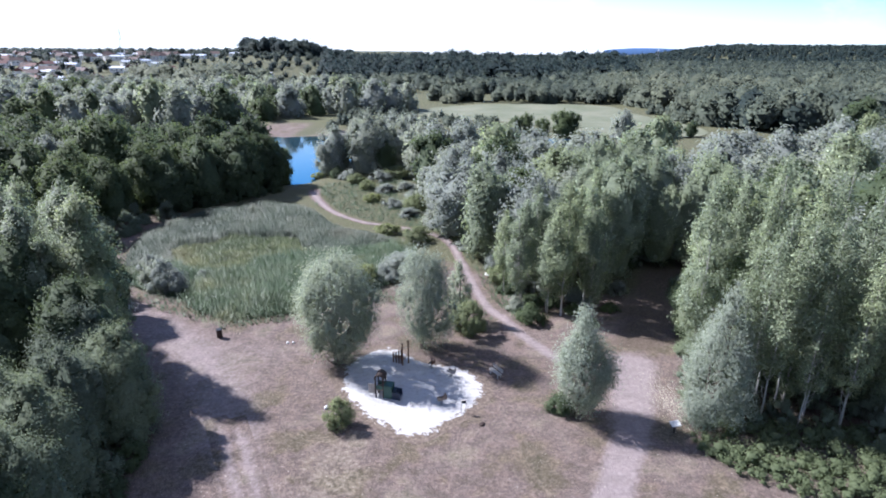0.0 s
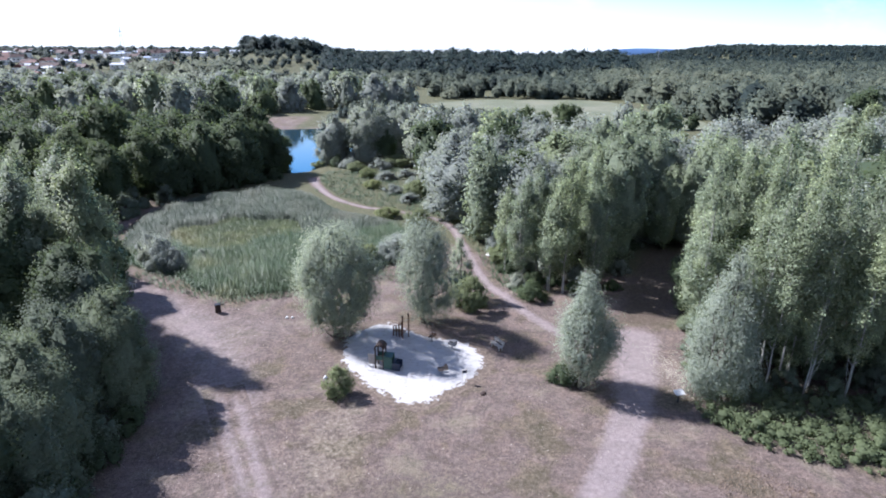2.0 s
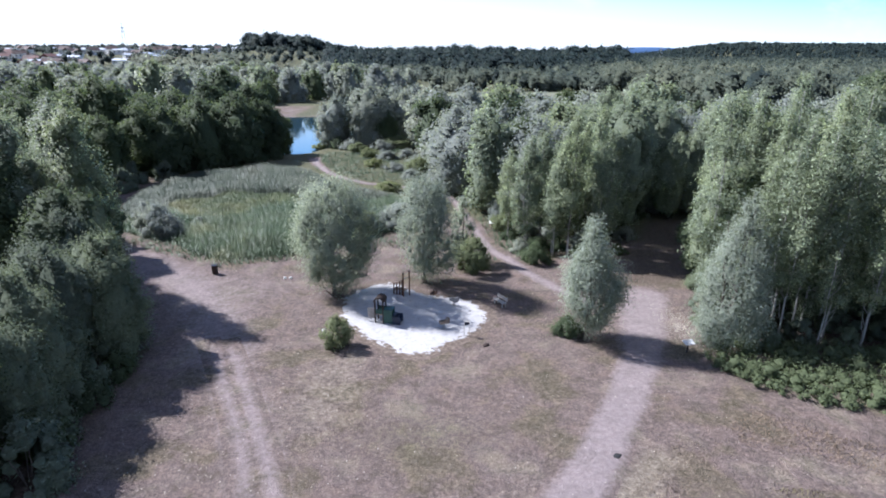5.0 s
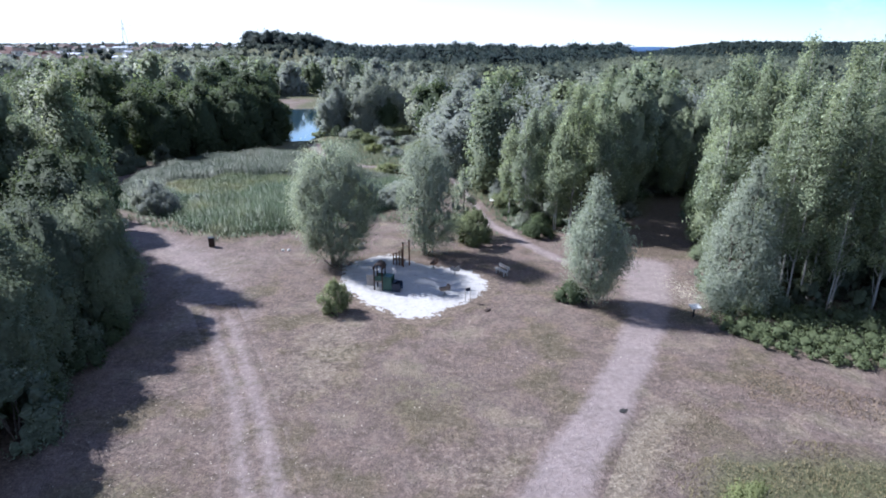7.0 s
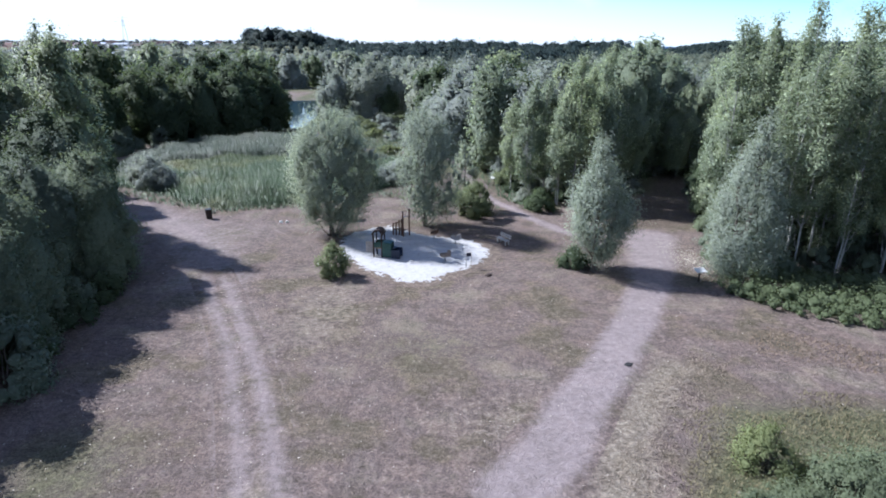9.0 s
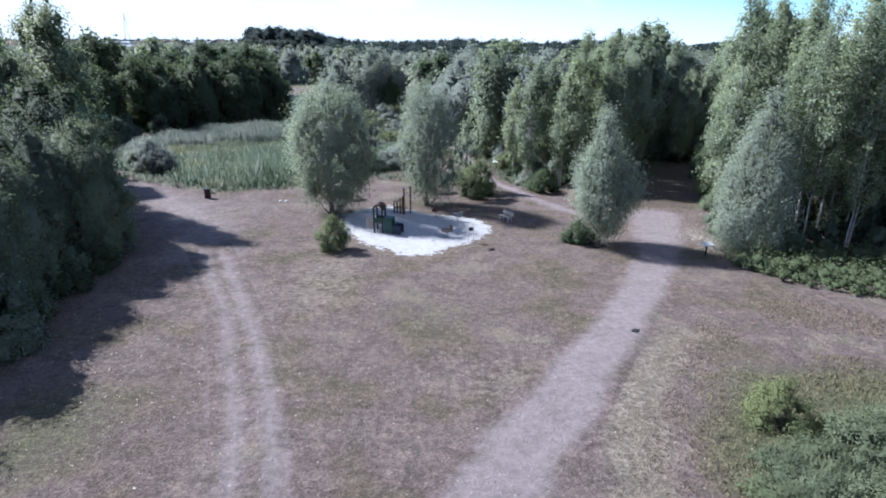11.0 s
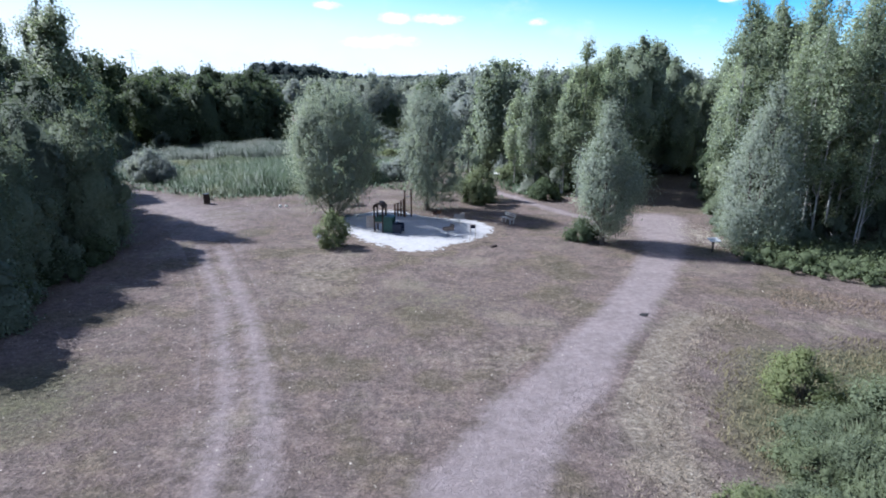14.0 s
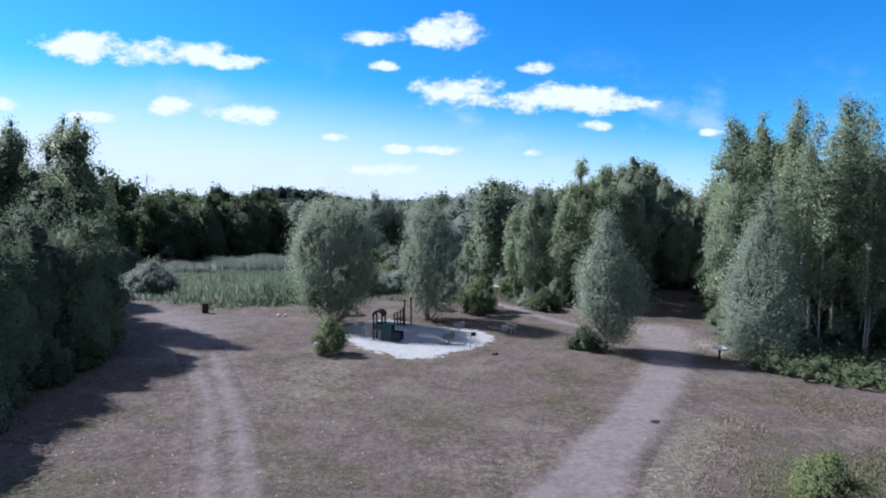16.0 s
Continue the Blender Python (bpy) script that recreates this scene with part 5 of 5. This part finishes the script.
tagged(new("fallen_leaves", leaf_mesh("fallen_leaves", lp, np.tile((0, 0, 1.5), (len(lx), 1)), 0.08, 0.06, M_LITTER, lr)), "pale fallen leaves strewn on dry grass", "leaves", kind="stuff")

# ---- sand pit ----
M_SAND, st, sb = material("white sand", 0.95, 0.1)
sf, sg = noise_tex(st, 2.2, 6, 0.7), noise_tex(st, 1.3, 7, 0.72)
sand_col = ramp(st, sf, [(0.30, (0.27, 0.25, 0.23)), (0.42, (0.43, 0.42, 0.405)), (0.7, (0.51, 0.505, 0.495))])
earth_col = ramp(st, noise_tex(st, 3.0, 6, 0.65), [(0.28, (0.085, 0.068, 0.050)), (0.5, (0.15, 0.118, 0.095)), (0.72, (0.26, 0.215, 0.17))])
sat = st.nodes.new("ShaderNodeAttribute")
sat.attribute_name = "spread"
rim = math_node(st, "ADD", sat.outputs["Fac"], math_node(st, "MULTIPLY", math_node(st, "SUBTRACT", sg, 0.5), 2.6))
rng_node = st.nodes.new("ShaderNodeMapRange")
rng_node.interpolation_type = "SMOOTHSTEP"
rng_node.inputs["From Min"].default_value, rng_node.inputs["From Max"].default_value = 0.42, 0.58
st.links.new(rim, rng_node.inputs["Value"])
st.links.new(mix(st, rng_node.outputs[0], earth_col, sand_col), sb.inputs["Base Color"])
bump(st, sb, noise_tex(st, 5.0, 6, 0.7), 0.9, 0.07)


def build_sand():
    c = np.array([-2.7, 44.6])
    ring = smooth_line([(x, y, 0) for x, y in SAND + SAND[:1]], 0.3)[:-1, :2] - c
    k, steps = len(ring), 26
    u = np.arange(1, steps + 1) / steps * 1.16
    xy = c + ring[None] * u[:, None, None]
    d = np.concatenate([[0], np.repeat(u, k)])
    v = np.concatenate([[c], xy.reshape(-1, 2)])
    z = land(v[:, 0], v[:, 1]) + 0.055 - 0.05 * step(0.85, 1.1, d) + 0.022 * waves(v[:, 0] * 4, v[:, 1] * 4.3) * step(1.0, 0.8, d)
    v = np.concatenate([v, z[:, None]], 1)
    faces = [(0, 1 + i, 1 + (i + 1) % k) for i in range(k)]
    for j in range(steps - 1):
        for i in range(k):
            a, b = 1 + j * k + i, 1 + j * k + (i + 1) % k
            faces.append((a, a + k, b + k, b))
    me = mesh_from("sand_pit", v.tolist(), faces, M_SAND, True)
    layer = me.attributes.new("spread", "FLOAT", "POINT")
    layer.data.foreach_set("value", (0.5 + np.clip((1.0 - d) * 4.4, -0.8, 1.2)).astype(np.float32))
    tagged(new("sand_pit", me), "white sand pit with ragged scattered edges", "sand pit", kind="structure")


build_sand()

# ---- small things ----


def solid(name, boxes, mat, parent, label="", bevel=0.012):
    """One mesh of bevelled boxes (centre, size, turn about z, tilt about x) under a thing."""
    bm = bmesh.new()
    for (cx, cy, cz), (sx, sy, sz), *turn in boxes:
        rz, rx = (*turn, 0, 0)[:2]
        m = Matrix.LocRotScale((cx, cy, cz), Euler((radians(rx), 0, radians(rz))), (sx, sy, sz))
        made = bmesh.ops.create_cube(bm, size=1, matrix=m)
        edges = list({e for w in made["verts"] for e in w.link_edges})
        bmesh.ops.bevel(bm, geom=edges, offset=min(bevel, 0.3 * min(sx, sy, sz)), segments=1, affect="EDGES")
    me = bpy.data.meshes.new(name)
    bm.to_mesh(me)
    bm.free()
    me.materials.append(mat)
    return part(name, me, parent, label)


def rod(name, lines, mat, parent, label="", sides=10):
    """One mesh of round bars (points, radius) under a thing."""
    soup = Soup()
    for pts, r in lines:
        soup.tube(pts, [r] * len(pts) if isinstance(r, (int, float)) else r, sides)
    return part(name, soup.mesh(name, mat, True), parent, label)


def thing(name, label, category, x, y, turn=0.0, up=0.0):
    root = new(name)
    root.empty_display_size = 0.3
    root.matrix_basis = pose(x, y, float(land(x, y)) + up, 0, 0, turn)
    return tagged(root, label, category)


M_WOOD = plain("weathered timber", (0.30, 0.23, 0.17), 0.8, 0.3, 9.0)
M_BROWN = plain("brown stained timber", (0.13, 0.065, 0.038), 0.7, 0.3, 9.0)
M_DARKROOF = plain("dark brown boards", (0.045, 0.030, 0.024), 0.7, 0.3, 9.0)
M_GREEN = plain("green painted panel", (0.035, 0.085, 0.07), 0.5, 0.2, 4.0)
M_BLUE = plain("dark blue plastic", (0.02, 0.03, 0.055), 0.4, 0.2, 4.0)
M_PANEL = plain("grey painted board", (0.33, 0.31, 0.29), 0.6, 0.2, 4.0)
M_PANEL2 = plain("dull brown board", (0.20, 0.16, 0.13), 0.6, 0.25, 4.0)
M_STEEL = plain("galvanised steel", (0.42, 0.42, 0.42), 0.4, 0.15, 12.0, 0.8)
M_BLACK = plain("black painted metal", (0.02, 0.02, 0.022), 0.5, 0.2, 6.0)
M_WHITE = plain("white board", (0.80, 0.79, 0.74), 0.45, 0.05, 3.0)
M_PALE = plain("pale bleached planks", (0.44, 0.41, 0.36), 0.75, 0.2, 9.0)
M_CONCRETE = plain("pale concrete", (0.50, 0.49, 0.46), 0.9, 0.15, 7.0)
M_STONE = plain("white painted stone", (0.80, 0.79, 0.77), 0.8, 0.08, 7.0)
M_RUBBER = plain("dark rubber", (0.03, 0.03, 0.03), 0.9, 0.2, 7.0)


def bench(x, y, turn, label):
    """Seat along local x, back on the +y side."""
    b = thing("bench", label, "bench", x, y, turn)
    for i in range(3):
        solid("seat_plank", [((0, -0.17 + 0.15 * i, 0.45), (1.55, 0.125, 0.045))], M_PALE, b)
    for i in range(2):
        solid("back_plank", [((0, 0.27 + 0.03 * i, 0.66 + 0.17 * i), (1.55, 0.035, 0.14), 0, -10)], M_PALE, b)
    for sx in (-0.55, 0.55):
        solid("leg", [((sx, -0.15, 0.21), (0.09, 0.09, 0.42)), ((sx, 0.2, 0.21), (0.09, 0.09, 0.42)), ((sx, 0.02, 0.405), (0.09, 0.48, 0.05)), ((sx, 0.27, 0.62), (0.06, 0.05, 0.5), 0, -10)], M_CONCRETE, b, "pale concrete leg")
    return b


bench(5.2, 46.55, -58, "pale slatted bench with backrest on dry grass")
bench(-36.6, 60.6, -30, "pale slatted bench at the end of the earth path")


def picnic_table(x, y, turn):
    t = thing("picnic_table", "brown timber picnic table with fixed benches", "picnic table", x, y, turn)
    for i in range(4):
        solid("top_plank", [((0, -0.3 + 0.2 * i, 0.74), (1.8, 0.18, 0.045))], M_WOOD, t)
    for sy in (-0.72, 0.72):
        solid("seat_plank", [((0, sy, 0.45), (1.8, 0.26, 0.045))], M_WOOD, t)
    for sx in (-0.65, 0.65):
        solid("leg_frame", [((sx, 0, 0.68), (0.07, 0.78, 0.08)), ((sx, 0, 0.40), (0.07, 1.6, 0.08)), ((sx, -0.45, 0.36), (0.08, 0.09, 0.8), 0, -24), ((sx, 0.45, 0.36), (0.08, 0.09, 0.8), 0, 24)], M_BROWN, t)
    return t


picnic_table(-9.5, 54.0, 15)
picnic_table(-0.4, 57.0, -10)

# play house with a digger look
house = thing("play_house", "timber play house with green panels and dark steps", "play equipment", -5.2, 43.2, -12)
for sx in (-0.5, 0.2):
    for sy in (-0.4, 0.4):
        solid("post", [((sx, sy, 1.0), (0.11, 0.11, 2.1))], M_DARKROOF, house)
for sy in (-0.4, 0.4):
    arc = [(-0.15 + 0.38 * math.cos(a * math.pi / 8), sy, 1.98 + 0.38 * math.sin(a * math.pi / 8)) for a in range(9)]
    rod("arch", [(arc, 0.07)], M_DARKROOF, house, "dark brown arch", 8)
roof_v = [(-0.15 + 0.42 * math.cos(a * math.pi / 8), sy, 1.98 + 0.42 * math.sin(a * math.pi / 8)) for sy in (-0.5, 0.5) for a in range(9)]
roof_f = [(a, a + 1, a + 10, a + 9) for a in range(8)]
canopy = part("roof", mesh_from("roof", roof_v, roof_f, M_DARKROOF, True), house, "dark brown curved roof")
thick = canopy.modifiers.new("thickness", "SOLIDIFY")
thick.thickness = 0.04
solid("deck", [((-0.15, 0, 0.85), (0.85, 0.9, 0.07))], M_WOOD, house)
for sy in (-0.4, 0.4):
    solid("rail_board", [((-0.15, sy, 1.12), (0.62, 0.04, 0.42))], M_GREEN, house, "green rail board")
solid("side_panel", [((-0.88, -0.25, 0.85), (0.70, 0.05, 0.95))], M_PANEL, house, "grey painted side board")
solid("front_panel", [((0.62, -0.42, 0.72), (0.75, 0.05, 1.2))], M_GREEN, house, "green painted front board")
solid("rear_panel", [((0.62, 0.42, 0.72), (0.75, 0.05, 1.2))], M_GREEN, house, "green painted rear board")
solid("cabin_top", [((0.62, 0, 1.32), (0.80, 0.88, 0.05))], M_GREEN, house, "green cabin top")
for i in range(3):
    solid("step", [((1.15 + 0.22 * i, 0.0, 0.85 - 0.27 * i), (0.26, 0.75, 0.06))], M_BLUE, house, "dark blue step")
for sy in (-0.42, 0.42):
    solid("stringer", [((1.36, sy, 0.42), (0.72, 0.06, 0.72))], M_BLUE, house, "dark blue side cheek")

# stepping posts with two tall poles
climb = thing("climbing_frame", "brown timber climbing frame with tall capped posts", "play equipment", -4.0, 48.7, -18)
for i, (px, py, h) in enumerate(((-0.75, 0.0, 1.15), (-0.45, 0.0, 1.25), (-0.15, 0.0, 1.5), (0.10, 0.0, 1.65), (0.35, -0.3, 2.35), (0.75, 0.25, 2.45))):
    p = rod("post", [([(px, py, -0.05), (px, py, h)], 0.07)], M_BROWN, climb)
    if h > 2:
        rod("cap", [([(px, py, h), (px, py, h + 0.1)], 0.10)], M_DARKROOF, p, "dark cap")
for z in (0.55, 1.1):
    rod("rail", [([(-0.8, 0.07, z), (0.15, 0.07, z + 0.25)], 0.035)], M_BROWN, climb)
rod("crossbar", [([(0.35, -0.3, 1.9), (0.75, 0.25, 1.9)], 0.03)], M_STEEL, climb, "steel crossbar")
solid("platform", [((-0.2, 0.35, 0.5), (1.2, 0.6, 0.06))], M_WOOD, climb)


def springer(x, y, turn, mat, label):
    t = thing("spring_rocker", label, "play equipment", x, y, turn, 0.05)
    coil = [(0.11 * math.cos(a * 0.7), 0.11 * math.sin(a * 0.7), 0.02 + 0.011 * a) for a in range(36)]
    rod("spring", [(coil, 0.018)], M_STEEL, t, "steel coil spring", 6)
    for sy in (-0.14, 0.14):
        solid("side_board", [((0.02, sy, 0.58), (0.85, 0.03, 0.28)), ((0.34, sy, 0.78), (0.24, 0.03, 0.26), 0, 0)], mat, t)
    solid("seat", [((-0.12, 0, 0.66), (0.36, 0.26, 0.05))], M_RUBBER, t, "dark seat")
    rod("handle", [([(0.24, -0.24, 0.84), (0.24, 0.24, 0.84)], 0.016)], M_STEEL, t, "steel handle")
    solid("foot_plate", [((0, 0, 0.01), (0.4, 0.4, 0.03))], M_STEEL, t)
    return t


springer(0.1, 42.0, 20, M_PANEL2, "grey spring rocker on white sand")
springer(1.0, 46.4, -30, M_PANEL, "pale spring rocker on white sand")
springer(-0.9, 47.9, 60, M_BROWN, "brown spring rocker in the shade")

board = thing("notice_board", "small notice board on two thin posts", "sign", 1.95, 40.75, 10)
for sx in (-0.2, 0.2):
    rod("post", [([(sx, 0, -0.05), (sx, 0, 1.12)], 0.03)], M_PALE, board)
solid("panel", [((0, 0, 1.08), (0.38, 0.05, 0.26))], M_BLUE, board, "dark notice panel")
solid("cap", [((0, 0, 1.25), (0.46, 0.12, 0.04))], M_PALE, board)


def lectern(x, y, turn, label):
    t = thing("information_lectern", label, "sign", x, y, turn)
    solid("post", [((0, 0, 0.42), (0.11, 0.09, 0.95))], M_BLACK, t, "black post")
    b = solid("board", [((0, -0.04, 0.94), (0.80, 0.55, 0.035), 0, 16)], M_WHITE, t, "white tilted board")
    solid("frame", [((0, -0.04, 0.915), (0.84, 0.59, 0.02), 0, 16)], M_STEEL, b, "thin metal frame")
    for i in range(4):
        solid("text_bar", [((-0.12, -0.20 + 0.1 * i, 0.962 - 0.046 + 0.0287 * i), (0.4, 0.025, 0.004), 0, 16)], M_PANEL, b, "faint grey text bar", 0.001)
    return t


lectern(18.95, 38.2, 12, "white tilted information board on a black post")
lectern(6.3, 70.0, -25, "white tilted information board beside the lakeside path")

bin_ = thing("litter_bin", "dark litter bin beside the reed bed", "litter bin", -23.8, 53.9, 20)
solid("body", [((0, 0, 0.48), (0.5, 0.5, 0.86))], M_DARKROOF, bin_, "", 0.04)
solid("lid", [((0, 0, 0.96), (0.58, 0.58, 0.07))], M_BLACK, bin_, "black lid")
for sx in (-0.26, 0.26):
    solid("post", [((sx, 0, 0.5), (0.06, 0.08, 1.05))], M_BLACK, bin_)


def stone(name, label, category, x, y, size, mat, seed):
    r = random.Random(seed)
    bm = bmesh.new()
    bmesh.ops.create_icosphere(bm, subdivisions=2, radius=1)
    for v in bm.verts:
        k = 1 + r.uniform(-0.13, 0.13)
        v.co = Vector((v.co.x * size[0] * k, v.co.y * size[1] * k, max(-0.3, v.co.z) * size[2] * k))
    me = bpy.data.meshes.new(name)
    bm.to_mesh(me)
    bm.free()
    me.materials.append(mat)
    me.polygons.foreach_set("use_smooth", [True] * len(me.polygons))
    ob = new(name, me)
    ob.matrix_basis = pose(x, y, float(land(x, y)) + 0.25 * size[2], 0, 0, r.uniform(0, 90))
    return tagged(ob, label, category)


stone("stone", "white painted stone on the trodden grass", "stone", -16.2, 52.7, (0.17, 0.14, 0.16), M_STONE, 1)
stone("stone", "white painted stone on the trodden grass", "stone", -15.6, 52.7, (0.15, 0.14, 0.16), M_STONE, 2)
stone("stone", "small white stone beside a green shrub", "stone", -9.9, 41.4, (0.2, 0.16, 0.24), M_STONE, 3)
stone("tree_stump", "flat dark tree stump in dry grass", "tree stump", 3.4, 39.2, (0.34, 0.24, 0.09), M_DARKROOF, 4)
stone("stone", "flat dark stone sunk in the earth path", "stone", 10.1, 26.3, (0.30, 0.2, 0.05), M_RUBBER, 5)

# ---- town and pylons ----
M_PLASTER = plain("pale render", (0.80, 0.79, 0.75), 0.8, 0.06, 0.8)
M_TILE = plain("dark roof tiles", (0.11, 0.075, 0.065), 0.8, 0.25, 2.0)
M_REDTILE = plain("red roof tiles", (0.15, 0.075, 0.06), 0.8, 0.2, 2.0)
M_METALROOF = plain("pale metal roof", (0.62, 0.64, 0.67), 0.35, 0.08, 1.0, 0.2)
M_PANE = plain("dark window glass", (0.03, 0.035, 0.04), 0.1, 0.1, 2.0)


def gable_house(label, w, d, h, roof_h, roof_mat, at, turn):
    t = thing("house", label, "house", at[0], at[1], turn)
    solid("wall", [((0, 0, h / 2 - 0.5), (w, d, h + 1))], M_PLASTER, t, "", 0.02)
    o, e = 0.5, 0.35
    v = [(-w / 2 - o, -d / 2 - o, h), (w / 2 + o, -d / 2 - o, h), (w / 2 + o, d / 2 + o, h), (-w / 2 - o, d / 2 + o, h), (-w / 2 - o, 0, h + roof_h), (w / 2 + o, 0, h + roof_h)]
    roof = part("roof", mesh_from("roof", v, [(0, 1, 5, 4), (2, 3, 4, 5), (1, 2, 5), (3, 0, 4), (3, 2, 1, 0)], roof_mat), t)
    solid("chimney", [((w * 0.25, 0.6, h + roof_h), (0.7, 0.7, 1.6))], M_REDTILE, roof, "brick chimney")
    for i in range(3):
        solid("window", [((-w / 3 + i * w / 3, -d / 2 - 0.02, h * 0.55), (1.2, 0.08, 1.4))], M_PANE, t, "dark window pane", 0.01)
    return t


homes = [gable_house("white rendered house with dark tiled roof", 11, 8, 4.5, 3.2, M_TILE, (-395, 560), 10),
         gable_house("pale house with red tiled roof", 13, 9, 4.0, 3.0, M_REDTILE, (-330, 470), -15),
         gable_house("white building with pale metal roof", 15, 9, 4.0, 1.4, M_METALROOF, (-400, 700), 5)]
hr = random.Random(401)
for i in range(125):
    y = hr.uniform(455, 860)
    x = -y * hr.uniform(0.40, 0.86)
    proto = homes[0] if i % 7 < 3 else homes[1] if i % 7 == 3 else homes[2]
    copy_thing(proto, pose(x, y, float(land(x, y)), 0, 0, hr.uniform(-90, 90)))
for x, y, k, turn in ((-38, 512, 0, 10), (-30, 520, 2, 0), (-52, 505, 1, 25), (80, 590, 0, 0), (100, 600, 0, 20), (-300, 780, 0, 10), (-280, 800, 2, -5), (-165, 540, 2, 0), (700, 1240, 2, 0), (720, 1200, 2, 10)):
    copy_thing(homes[k], pose(x, y, float(land(x, y)) + 0.2, 0, 0, turn))
for h in homes:
    h["group"] = "houses of the town"


def pylon(x, y, h):
    t = thing("pylon", "grey lattice power pylon above the woods", "pylon", x, y, 20)
    for sx in (-1, 1):
        for sy in (-1, 1):
            rod("leg", [([(sx * h * 0.09, sy * h * 0.09, -1), (sx * h * 0.02, sy * h * 0.02, h * 0.75), (0, 0, h)], h * 0.003)], M_STEEL, t, "", 5)
    for i in range(6):
        z = h * (0.1 + 0.13 * i)
        w = h * 0.09 * (1 - z / h * 0.95)
        rod("brace", [([(-w, -w, z), (w, -w, z + h * 0.12)], h * 0.002), ([(w, w, z), (-w, w, z + h * 0.12)], h * 0.002), ([(-w, w, z), (-w, -w, z + h * 0.12)], h * 0.002)], M_STEEL, t, "", 5)
    for z, w in ((0.70, 0.19), (0.80, 0.24), (0.90, 0.16)):
        rod("arm", [([(-w * h, 0, z * h), (0, 0, z * h + 0.03 * h), (w * h, 0, z * h)], h * 0.003)], M_STEEL, t, "", 5)
    return t


pylon(-330, 610, 36)
pylon(420, 1150, 38)
